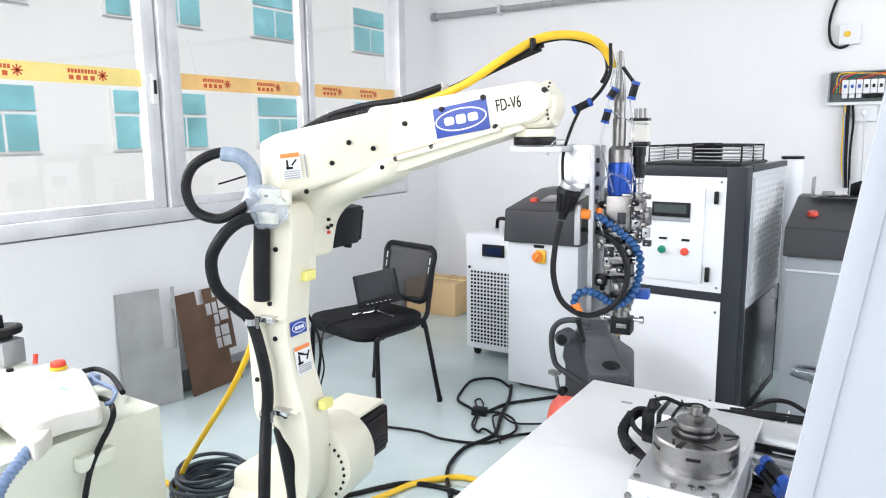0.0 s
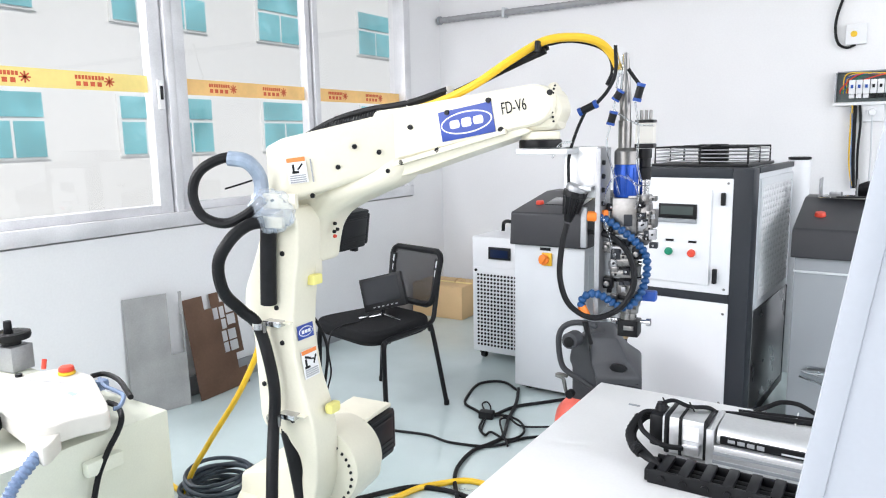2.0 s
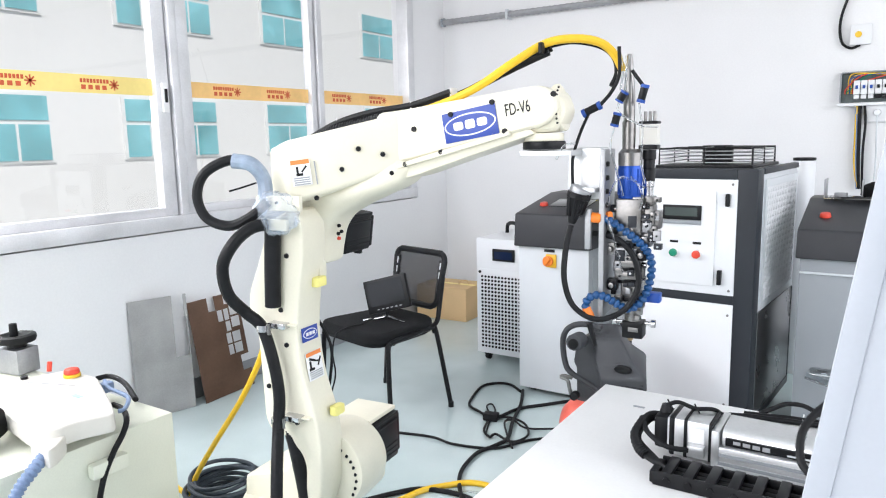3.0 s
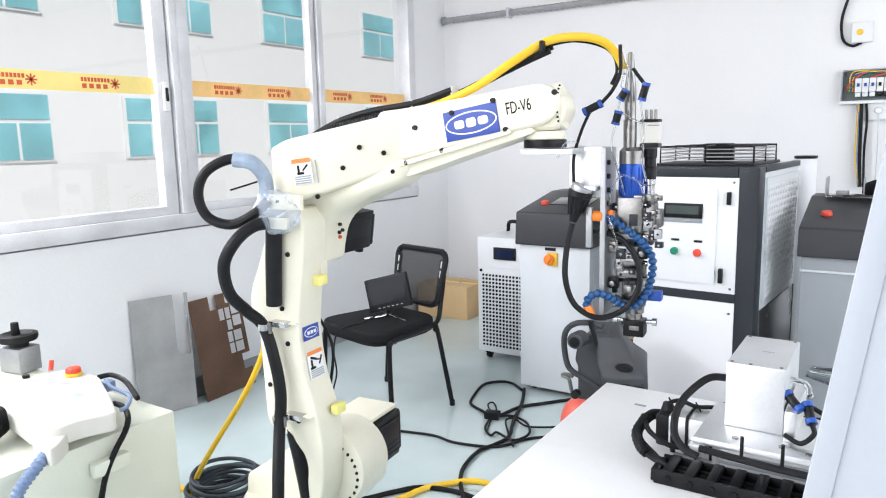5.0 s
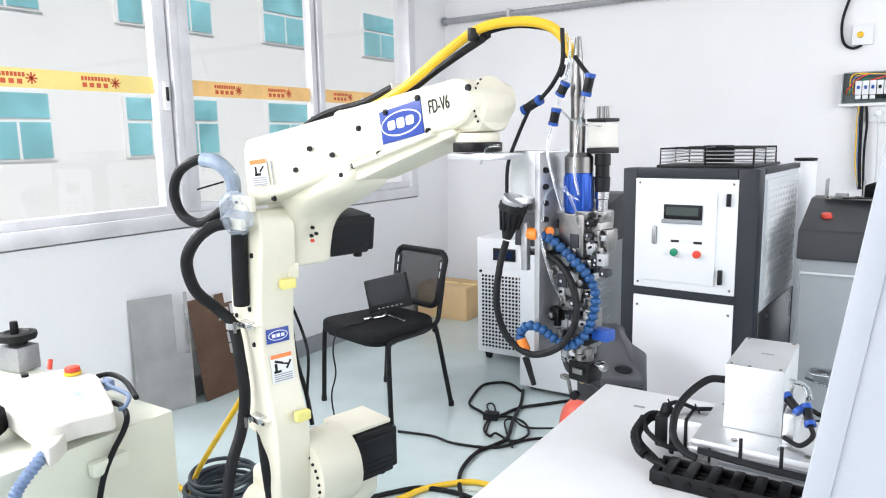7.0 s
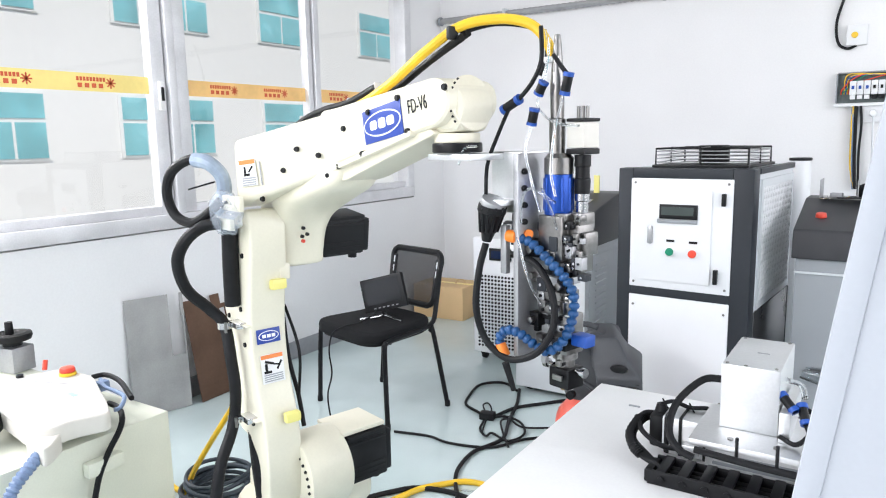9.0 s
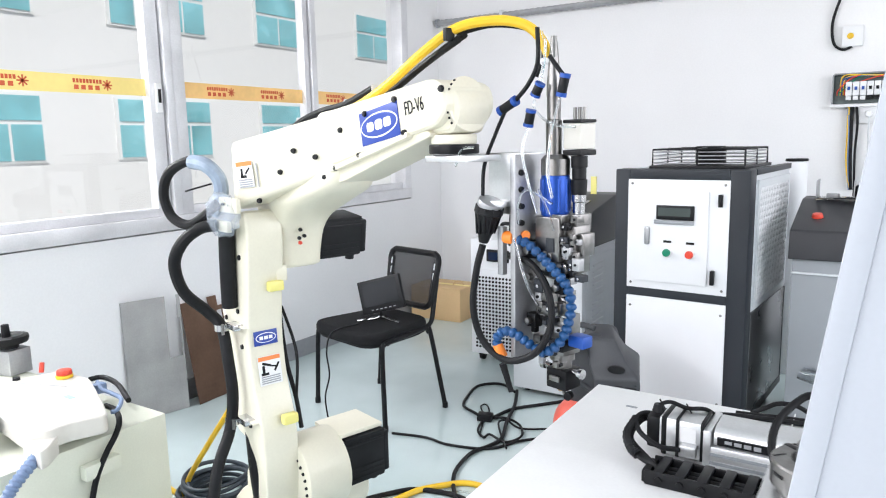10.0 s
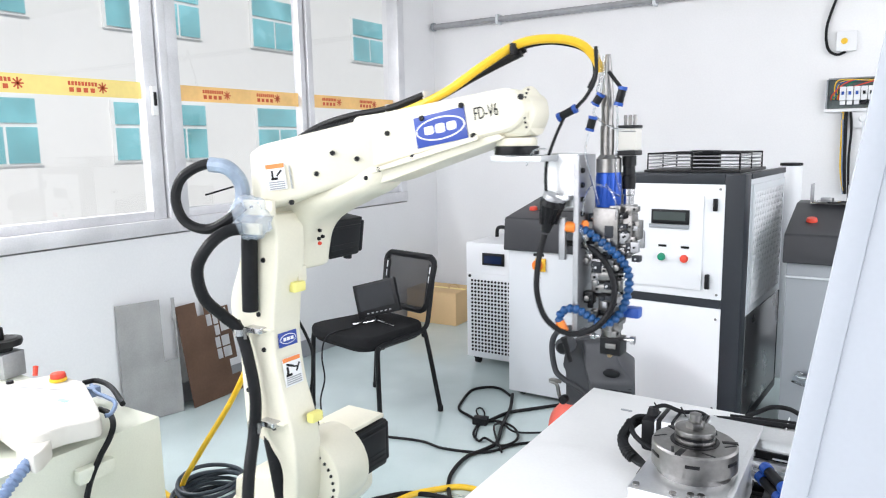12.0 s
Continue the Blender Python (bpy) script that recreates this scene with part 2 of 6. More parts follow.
def loft(rings, seg=40, n=5, power=3.4):
    """A smooth body through level rounded sections (z, x0, x1, y0, y1)."""
    t = bmesh.new()
    rows = []
    line = smooth_line([(z, (a + b) / 2, (b - a) / 2) for z, a, b, c, d in rings], n)
    other = smooth_line([(z, (c + d) / 2, (d - c) / 2) for z, a, b, c, d in rings], n)
    for p, q in zip(line, other):
        row = []
        for i in range(seg):
            a = 2 * math.pi * i / seg
            c, d = math.cos(a), math.sin(a)
            row.append(t.verts.new((p.y + p.z * math.copysign(abs(c) ** (2 / power), c), q.y + q.z * math.copysign(abs(d) ** (2 / power), d), p.x)))
        rows.append(row)
    for a, b in zip(rows, rows[1:]):
        for i in range(seg):
            t.faces.new((a[i], a[(i + 1) % seg], b[(i + 1) % seg], b[i]))
    t.faces.new(list(reversed(rows[0]))), t.faces.new(rows[-1])
    return t


def oval(rx, ry, n=32):
    return [(rx * math.cos(2 * math.pi * i / n), ry * math.sin(2 * math.pi * i / n)) for i in range(n)]


def lettering(text, size, m, mat, parent, name="lettering", thick=0.0006, width=1.0, label=""):
    """Raised letters of the built-in font, as a mesh."""
    cu = bpy.data.curves.new(name, "FONT")
    cu.body, cu.size, cu.extrude, cu.align_x, cu.align_y, cu.resolution_u = text, size, thick, "CENTER", "CENTER", 3
    ob = bpy.data.objects.new("tmp", cu)
    scene.collection.objects.link(ob)
    dg = bpy.context.evaluated_depsgraph_get()
    me = bpy.data.meshes.new_from_object(ob.evaluated_get(dg))
    bpy.data.objects.remove(ob)
    me.materials.clear()
    me.materials.append(mat)
    me.transform(Matrix.Diagonal((width, 1, 1, 1)))
    o = new(name, me)
    o.parent = parent
    o.matrix_local = m
    if label:
        tagged(o, label)
    return o


def axes(origin, x, y):
    """A pose with the given x axis and, about, y axis."""
    x = Vector(x).normalized()
    z = x.cross(Vector(y)).normalized()
    y = z.cross(x)
    return Matrix.Translation(origin) @ Matrix((x, y, z)).transposed().to_4x4()


# ---------- the room ----------
WX, BY, EX, SY, TOP = -3.22, 5.0, 3.0, -2.2, 3.05


def structure(name, bm, mat, label, parent=None, category=""):
    return tagged(part(name, bm, mat, parent), label, category or name.split("_")[0], kind="structure")


structure("floor", span(WX - 0.2, EX + 0.2, SY - 0.2, BY + 0.2, -0.12, 0), FLOOR, "glossy grey-green epoxy workshop floor")
structure("ceiling", span(WX - 0.2, EX + 0.2, SY - 0.2, BY + 0.2, TOP, TOP + 0.15), CEIL, "plain white painted ceiling")


def pierced(name, along, at, thick, lo, hi, a, b, z0, z1, label):
    """A wall with one opening: along x or y, from lo to hi, its opening from a to b and z0 to z1."""
    bm = bmesh.new()
    for p, q, u, v in ((lo, hi, 0, z0), (lo, hi, z1, TOP), (lo, a, z0, z1), (b, hi, z0, z1)):
        if along == "y":
            span(at, at + thick, p, q, u, v, bm=bm)
        else:
            span(p, q, at, at + thick, u, v, bm=bm)
    return structure(name, bm, WALL, label)


pierced("wall_west", "y", WX - 0.2, 0.2, SY - 0.2, BY + 0.2, -1.6, 4.56, 0.945, 2.62, "white painted wall under a wide window")
# the east and south openings are added for the fill lamps
pierced("wall_east", "y", EX, 0.2, SY - 0.2, BY + 0.2, -1.2, 4.4, 1.0, 2.7, "white painted wall with an added, unseen window")
structure("wall_north", span(WX, EX, BY, BY + 0.2, 0, TOP), WALL, "plain white painted back wall")
pierced("wall_south", "x", SY - 0.2, 0.2, WX, EX, -2.8, 2.0, 1.0, 2.7, "white painted wall with an added, unseen window")
structure("baseboard_west", span(WX, WX + 0.012, SY, BY, 0, 0.115, 0.003), SKIRT, "grey painted skirting along the window wall")
structure("baseboard_north", span(WX + 0.012, EX, BY - 0.012, BY, 0, 0.115, 0.003), SKIRT, "grey painted skirting along the back wall")
structure("ground", span(-60, -3.42, -40, 60, -0.5, -0.3), GROUND, "pale concrete yard outside")


def west_window():
    w = tagged(new("window_1"), "wide aluminium sliding window with a printed film band", "window", kind="structure")
    x0, x1 = WX - 0.09, WX - 0.005
    zb, zt = 0.955, 2.61
    part("window_frame", span(x0, WX + 0.02, -1.59, 4.55, zb, 1.03, 0.004), ALU, w, "dusty aluminium bottom rail")
    part("window_frame", span(x0, x1, -1.59, 4.55, zt - 0.07, zt, 0.004), ALU, w)
    part("window_frame", span(x0, WX + 0.015, 4.47, 4.55, 1.03, zt - 0.07, 0.004), ALU, w)
    part("window_frame", span(x0, x1, -1.59, -1.51, 1.03, zt - 0.07, 0.004), ALU, w)
    # sliding sashes meet in pairs of stiles
    for y0, y1, d in ((2.282, 2.36, 0.0), (2.37, 2.42, 0.02), (2.43, 2.50, 0.005), (3.43, 3.475, 0.0), (3.485, 3.535, 0.015), (0.32, 0.40, 0.0), (0.41, 0.47, 0.0)):
        part("stile", span(x0 + 0.01, x1 - 0.012 + d, y0, y1, 1.03, zt - 0.07, 0.006), ALU, w)
    for y0, y1, first in ((0.47, 2.282, 0.70), (2.50, 3.43, 2.67), (3.535, 4.47, 3.66)):
        part("sash_rail", span(x0 + 0.01, x1 - 0.01, y0, y1, 1.03, 1.075, 0.005), ALU, w)
        p = part("pane", span(x0 + 0.035, x0 + 0.041, y0 - 0.005, y1 + 0.005, 1.07, zt - 0.06), GLASS, w, smooth=False)
        p.visible_shadow = False
        # printed film band
        part("film_band", span(x0 + 0.0425, x0 + 0.0435, y0 + 0.001, y1 - 0.001, 1.655, 1.74), TAPE_Y if y0 < 1 else TAPE, w, "orange printed film band", smooth=False)
        y = first
        while y < y1 - 0.16:
            bm = bmesh.new()
            for j in range(9):
                span(x0 + 0.0438, x0 + 0.0446, y + j * 0.0165, y + j * 0.0165 + 0.012, 1.703, 1.722, bm=bm)
            for j in range(4):
                span(x0 + 0.0438, x0 + 0.0446, y + 0.004 + j * 0.035, y + 0.026 + j * 0.035, 1.672, 1.693, bm=bm)
            c = y + 0.172
            for a in (0, 45, 90, 135):
                box(0.0008, 0.052, 0.007, (x0 + 0.0442, c, 1.698), bm=bm, rot=Euler((radians(a), 0, 0)).to_matrix().to_4x4())
            part("film_print", bm, TAPE_INK, w, "small red bars and a star", smooth=False)
            y += 0.40
    lk = part("window_latch", span(x1 - 0.012, x1 + 0.004, 2.310, 2.345, 1.57, 1.72, 0.006), WHITEP, w, "pale latch plate with a black slider")
    part("slider", span(x1 + 0.004, x1 + 0.012, 2.320, 2.335, 1.62, 1.69, 0.003), BLACKP, lk)
    return w


west_window()
# unseen windows, added round the east and south fill lamps
for nm, a, b, c, axis, at in (("added_window_2", -1.2, 4.4, 1.0, "y", EX + 0.08), ("added_window_3", -2.8, 2.0, 1.0, "x", SY - 0.12)):
    w = tagged(new(nm), "plain aluminium framed window, unseen, added to hold a fill lamp", "window", kind="structure")
    for p, q, u, v in ((a, b, 1.0, 1.06), (a, b, 2.64, 2.7), (a, a + 0.06, 1.06, 2.64), (b - 0.06, b, 1.06, 2.64), ((a + b) / 2 - 0.03, (a + b) / 2 + 0.03, 1.06, 2.64)):
        part("window_frame", span(at, at + 0.05, p, q, u, v) if axis == "y" else span(p, q, at, at + 0.05, u, v), ALU, w)


def neighbour_house():
    h = thing("neighbour_building", pose(-9.0, 0, 0), "white rendered building with cyan glass windows, seen through the window", "building")
    part("wall", span(-6, 0, -22, 30, -0.5, 9.5), FACADE, h, smooth=False)
    for y0, y1 in ((-3.6, -2.0), (-0.4, 0.7), (1.0, 2.2), (3.15, 4.78), (5.8, 7.36), (8.4, 9.4), (10.98, 12.05), (13.6, 14.9), (16.4, 17.6)):
        for z0 in (1.25, 3.05, 4.85):
            w = part("window", span(0.0, 0.03, y0 - 0.03, y1 + 0.03, z0 - 0.03, z0 + 0.82), FACADE, h, smooth=False)
            n = 4 if y1 - y0 > 1.3 else 2
            s = (y1 - y0) / n
            for i in range(n):
                part("pane", span(0.03, 0.045, y0 + i * s + 0.02, y0 + (i + 1) * s - 0.02, z0, z0 + 0.44), FGLASS, w, smooth=False)
            for i in range(max(1, n // 2)):
                part("pane", span(0.03, 0.045, y0 + i * s * 2 + 0.02, y0 + (i + 1) * s * 2 - 0.02, z0 + 0.49, z0 + 0.79), FGLASS, w, smooth=False)
    part("roof", span(-6.3, 0.3, -22.3, 30.3, 9.5, 9.8), FACADE, h, smooth=False)


neighbour_house()

# ---------- big chiller ----------


def screw(at, d, mat, parent, r=0.006, h=0.004):
    q = Vector(at) + Vector(d) * h
    return part("screw", rod(at, q, r, r * 0.8, seg=10), mat, parent, angle=30)


def big_chiller():
    """Origin at the front left floor corner; x to the right, y into depth."""
    c = thing("industrial_chiller", pose(-1.09, 3.22, 0, 0, 0, -4.3), "tall white and charcoal industrial chiller with a fan guard on top", "chiller")
    W, D, Hh = 0.60, 0.80, 1.25
    part("frame", span(0, 0.07, 0, 0.10, 0.09, Hh, 0.006), DARK, c)
    part("frame", span(W - 0.085, W, 0, 0.10, 0.09, Hh, 0.006), DARK, c)
    part("frame", span(0.07, W - 0.085, 0, 0.10, Hh - 0.045, Hh, 0.004), DARK, c)
    part("frame", span(0.07, W - 0.085, 0.002, 0.10, 0.65, 0.705, 0.002), DARK, c)
    part("frame", span(0.07, W - 0.085, 0.002, 0.10, 0.09, 0.17, 0.002), DARK, c)
    part("body", span(0.006, W - 0.006, 0.10, D, 0.09, Hh - 0.004, 0.004), GREYS, c, "pale grey sheet steel sides")
    up = part("upper_panel", span(0.065, W - 0.08, -0.006, 0.02, 0.698, Hh - 0.045, 0.003), WHITES, c, "white control panel")
    lo = part("lower_panel", span(0.065, W - 0.08, -0.006, 0.02, 0.165, 0.657, 0.003), WHITES, c)
    part("door", span(0.10, 0.435, -0.014, -0.006, 0.735, 1.155, 0.002), WHITES, up, smooth=True)
    d = part("display", span(0.205, 0.375, -0.022, -0.012, 1.025, 1.09, 0.002), BLACKP, up, "black controller with a grey display")
    part("screen", span(0.215, 0.36, -0.024, -0.021, 1.042, 1.080), LCD, d)
    part("display_base", span(0.195, 0.375, -0.022, -0.012, 1.005, 1.023, 0.002), GREYM, up)
    for x, m, z in ((0.258, GREEN, 0.875), (0.360, RED, 0.873)):
        b = part("button", rod((x, -0.013, z), (x, -0.022, z), 0.022, bevel=0.002), WHITEP, up)
        part("cap", rod((x, -0.022, z), (x, -0.037, z), 0.019, 0.016, bevel=0.003), m, b, "green push button" if m is GREEN else "red push button")
        part("label_plate", span(x - 0.018, x + 0.018, -0.017, -0.013, z + 0.045, z + 0.055), BLACKP, up)
    part("sight_glass", span(0.150, 0.175, -0.024, -0.006, 0.905, 0.99, 0.010), ALUM, up, "narrow level window in a chrome rim")
    part("latch", span(0.475, 0.493, -0.024, -0.006, 1.09, 1.145, 0.004), BLACKP, up)
    part("latch", span(0.452, 0.470, -0.028, -0.006, 0.745, 0.81, 0.004), BLACKP, up)
    for x, z in ((0.085, 1.185), (0.50, 1.185), (0.085, 0.72), (0.50, 0.72)):
        screw((x, -0.006, z), (0, -1, 0), STEEL, up)
    for x, z in ((0.085, 0.61), (0.50, 0.61), (0.085, 0.2), (0.50, 0.2)):
        screw((x, -0.006, z), (0, -1, 0), STEEL, lo)
    # right side: framed mesh above, plain sheet below
    g = part("side_grille", span(W - 0.006, W + 0.004, 0.13, 0.16, 0.62, 1.2), GREYS, c, "white expanded metal side grille")
    part("rim", span(W - 0.006, W + 0.004, D - 0.05, D - 0.02, 0.62, 1.2), GREYS, g)
    part("rim", span(W - 0.006, W + 0.004, 0.16, D - 0.05, 1.165, 1.2), GREYS, g)
    part("rim", span(W - 0.006, W + 0.004, 0.16, D - 0.05, 0.62, 0.655), GREYS, g)
    part("dark_core", span(W - 0.005, W - 0.003, 0.16, D - 0.05, 0.655, 1.165), DARK, g)
    bm = bmesh.new()
    y0, y1, z0, z1 = 0.16, D - 0.05, 0.655, 1.165
    for k in range(-28, 34):
        for sgn in (1, -1):
            # clipped diagonals at 60 degrees
            pts = []
            a = y0 + k * 0.0333
            t = (z1 - z0) / 1.73
            ya, yb = (a, a + t) if sgn > 0 else (a + t, a)
            za, zb = z0, z1
            if max(ya, yb) <= y0 or min(ya, yb) >= y1:
                continue
            sl = (zb - za) / (yb - ya)
            lo_y, hi_y = max(min(ya, yb), y0), min(max(ya, yb), y1)
            p = (W, lo_y, za + (lo_y - ya) * sl)
            q = (W, hi_y, za + (hi_y - ya) * sl)
            rod(p, q, 0.0048, bm=bm, seg=6)
    part("mesh", bm, WHITES, g, smooth=False)
    part("side_sheet", span(W - 0.006, W + 0.002, 0.10, D - 0.02, 0.13, 0.612, 0.002), SIDEM, c, "bare reflective lower side sheet")
    part("frame", span(W - 0.03, W + 0.004, 0.10, D, 0.09, 0.128, 0.003), DARK, c)
    part("frame", span(W - 0.03, W + 0.004, D - 0.018, D, 0.128, 0.612, 0.003), DARK, c)
    part("frame", span(W - 0.03, W + 0.003, 0.10, D, Hh - 0.026, Hh, 0.003), DARK, c)
    # top fan guard
    fan = part("fan_guard", span(0.12, 0.55, 0.10, 0.60, Hh - 0.002, Hh + 0.012, 0.003), BLACKM, c, "black wire fan guard")
    cx, cy, zt = 0.33, 0.35, Hh + 0.085
    for k in range(8):
        r = 0.045 + k * 0.0235
        bm = bmesh.new()
        n = 40
        line = [(cx + r * math.cos(2 * math.pi * i / n), cy + r * math.sin(2 * math.pi * i / n), zt) for i in range(n + 1)]
        tube(line, 0.0025, n=1, seg=5, bm=bm)
        part("ring", bm, BLACKM, fan)
    for k in range(4):
        z = Hh + 0.022 + k * 0.017
        bm = bmesh.new()
        s = 0.208
        tube([(cx - s, cy - s, z), (cx + s, cy - s, z), (cx + s, cy + s, z), (cx - s, cy + s, z), (cx - s, cy - s, z)], 0.0028, n=1, seg=5, bm=bm)
        part("ring", bm, ALUM, fan)
    for a in range(4):
        ca, sa = math.cos(radians(45 + 90 * a)), math.sin(radians(45 + 90 * a))
        e = 0.294
        part("stay", tube([(cx + e * ca, cy + e * sa, Hh), (cx + e * ca, cy + e * sa, zt), (cx + 0.05 * ca, cy + 0.05 * sa, zt + 0.004)], 0.005, n=1, seg=6), BLACKM, fan)
    for x, y in ((cx, cy - 0.208), (cx, cy + 0.208), (cx - 0.208, cy), (cx + 0.208, cy)):
        part("stay", tube([(x, y, Hh), (x, y, zt), (cx, cy, zt + 0.004)], 0.005, n=1, seg=6), BLACKM, fan)
    part("fan_motor", rod((cx, cy, Hh + 0.01), (cx, cy, zt + 0.012), 0.07, bevel=0.006), BLACKM, fan)
    for x, y in ((0.06, 0.07), (W - 0.06, 0.07), (0.06, D - 0.07), (W - 0.06, D - 0.07)):
        w = part("castor", rod((x - 0.015, y, 0.042), (x + 0.015, y, 0.042), 0.042, bevel=0.004), BLACKP, c)
        part("fork", span(x - 0.022, x + 0.022, y - 0.02, y + 0.02, 0.06, 0.095, 0.004), STEEL, w)
    part("outlet", tube([(0.0, 0.25, 1.05), (-0.05, 0.24, 1.05), (-0.09, 0.24, 1.06)], 0.012, seg=10), BLACKP, c)
    return c


big_chiller()


def laser_cabinet(name, m, W, D, Hb, body, top, label, knob, louvre, lip, rear):
    """A floor cabinet with a sloping control desk; origin at the front left floor corner."""
    c = thing(name, m, label, "cabinet")
    part("body", span(0, W, 0.0, D, 0.03, Hb, 0.006), body, c)
    part("plinth", span(0.03, W - 0.03, 0.03, D - 0.03, 0.018, 0.03), BLACKM, c)
    prof = rounded([(-0.03, Hb - 0.01), (D + 0.01, Hb - 0.01), (D + 0.01, Hb + rear), (D * 0.72, Hb + rear), (-0.015, Hb + lip)], 0.012, 3)
    desk = part("control_desk", plate(prof, W + 0.03, axes((-0.015, 0, 0), (0, 1, 0), (0, 0, 1)), 0.006), top, c, "charcoal sloping control desk")
    sl = (rear - lip) / (D * 0.72 + 0.015)
    nrm = Vector((0, -sl, 1)).normalized()

    def on_desk(x, y):
        return Vector((x, y, Hb + lip + (y + 0.015) * sl))
    if knob:
        p = on_desk(0.075, 0.16)
        e = part("emergency_stop", rod(p, p + nrm * 0.018, 0.024, 0.020, bevel=0.003), RED, desk, "red mushroom button")
    if louvre:
        p2 = on_desk(0.22, 0.22)
        part("touch_panel", box(0.22, 0.15, 0.008, p2, 0.002, rot=Euler((math.atan(sl), 0, 0)).to_matrix().to_4x4()), SCREEN, desk)
    if louvre:
        part("label_plate", span(0.15, 0.21, -0.003, 0.0, Hb - 0.035, Hb - 0.02), BLACKP, c)
        s = part("main_switch", span(0.165, 0.222, -0.014, 0.0, Hb - 0.115, Hb - 0.045, 0.004), material("switch_yellow", (0.8, 0.45, 0.02), 0.4), c, "orange rotary main switch")
        part("knob", box(0.02, 0.03, 0.05, (0.181, -0.028, Hb - 0.08), 0.006, rot=Euler((0, radians(35), 0)).to_matrix().to_4x4(), bm=rod((0.181, -0.014, Hb - 0.08), (0.181, -0.03, Hb - 0.08), 0.028, bevel=0.003)), ORANGE, s)
    if louvre:
        v = part("side_door", span(W, W + 0.003, 0.05, D - 0.05, 0.15, Hb - 0.06), body, c)
        for k in range(12):
            part("louvre", box(0.010, 0.16, 0.012, (W + 0.004, 0.22, 0.34 + k * 0.035), 0.004), body, v)
    for x in (0.06, W - 0.06):
        for y in (0.06, D - 0.06):
            part("castor", rod((x - 0.014, y, 0.018), (x + 0.014, y, 0.018), 0.018, bevel=0.004), BLACKP, c)
    return c


laser_cabinet("laser_cabinet", pose(-1.705, 3.36, 0), 0.40, 0.62, 0.835, GREYS, DARKT, "light grey laser source cabinet with a charcoal control desk", True, True, 0.165, 0.245)
desk = laser_cabinet("desk_cabinet", pose(-0.335, 3.32, 0), 0.62, 0.60, 0.875, GREYM, DARKT, "grey floor cabinet with a charcoal sloping desk top", True, False, 0.115, 0.215)


# the ledge's highlight is put into its colour, paler than the body
part("ledge", span(-0.004, 0.624, -0.012, 0.02, 0.800, 0.808, 0.002), GREYS, desk, "folded ledge under the desk top, its highlight put into pale grey")
sl_ = part("plastic_sleeve", box(0.10, 0.05, 0.006, (0.10, -0.03, 0.345), 0.001, rot=Euler((0.3, 0.25, 0)).to_matrix().to_4x4()), CLEARH, desk, "clear plastic holder on the front")
part("clip", box(0.09, 0.03, 0.03, (0.11, -0.015, 0.375), 0.012), CLEARH, sl_)


tag = thing("yellow_tag", pose(-1.415, 3.80, 0.835 + 0.245, 0, 0, -8), "small yellow plastic card standing on the laser cabinet", "card")
part("card", box(0.035, 0.006, 0.10, (0, 0, 0.0505), 0.001), PADY, tag)


def small_chiller():
    c = thing("small_chiller", pose(-2.19, 3.73, 0), "small white water chiller on castors with a punched front", "chiller")
    W, D, Hh = 0.44, 0.55, 0.79
    part("body", span(0, W, 0.0, D, 0.055, Hh, 0.008), WHITES, c)
    part("front_panel", span(0.012, W - 0.012, -0.006, 0.0, 0.07, Hh - 0.19, 0.002), WHITES, c)
    d = part("display", span(0.12, 0.27, -0.012, 0.0, Hh - 0.135, Hh - 0.06, 0.003), BLACKP, c, "dark blue display")
    part("screen", span(0.135, 0.255, -0.014, -0.011, Hh - 0.122, Hh - 0.075), LCDB, d)
    bm = bmesh.new()
    for i in range(16):
        for j in range(20):
            rod((0.045 + i * 0.0235, -0.0095, 0.105 + j * 0.0235), (0.045 + i * 0.0235, -0.006, 0.105 + j * 0.0235), 0.0078, bm=bm, seg=8)
    part("punched_hole", bm, BLACKM, c, "rows of dark punched holes", smooth=False)
    for x in (0.03, W - 0.03):
        part("screw", rod((x, -0.006, Hh - 0.21), (x, -0.013, Hh - 0.21), 0.009, seg=10), BLACKP, c)
    for x in (0.05, W - 0.05):
        for y in (0.06, D - 0.06):
            w = part("castor", rod((x - 0.014, y, 0.027), (x + 0.014, y, 0.027), 0.027, bevel=0.004), BLACKP, c)
            part("fork", span(x - 0.02, x + 0.02, y - 0.025, y + 0.025, 0.035, 0.056, 0.004), BLACKM, w)
    part("pipe", tube([(0.06, 0.3, Hh), (0.08, 0.28, Hh + 0.06), (0.18, 0.2, Hh + 0.075), (0.28, 0.18, Hh + 0.05), (0.3, 0.25, Hh)], 0.012), RUBBER, c)
    part("filler_cap", rod((0.22, 0.3, Hh), (0.22, 0.3, Hh + 0.05), 0.07, 0.06, bevel=0.006), BLACKP, c)


small_chiller()


def carton():
    c = thing("cardboard_box", pose(-3.182, 4.469, 0, 0, 0, 2), "closed brown cardboard box on the floor by the wall", "box")
    part("carton", span(0, 0.45, 0, 0.32, 0.0, 0.255, 0.004), CARD, c)
    for y in (0.0, 0.162):
        part("flap", span(0.001, 0.449, y + 0.001, y + 0.157, 0.2555, 0.260, 0.001), CARD, c)
    part("sealing_tape", span(0.0, 0.451, 0.138, 0.182, 0.2605, 0.2612), TAPE_Y, c, "strip of tan sealing tape")
    part("carry_strap", tube([(0.31, 0.14, 0.262), (0.32, 0.15, 0.285), (0.36, 0.17, 0.29), (0.385, 0.18, 0.262)], 0.006, seg=6), CARD, c)


carton()


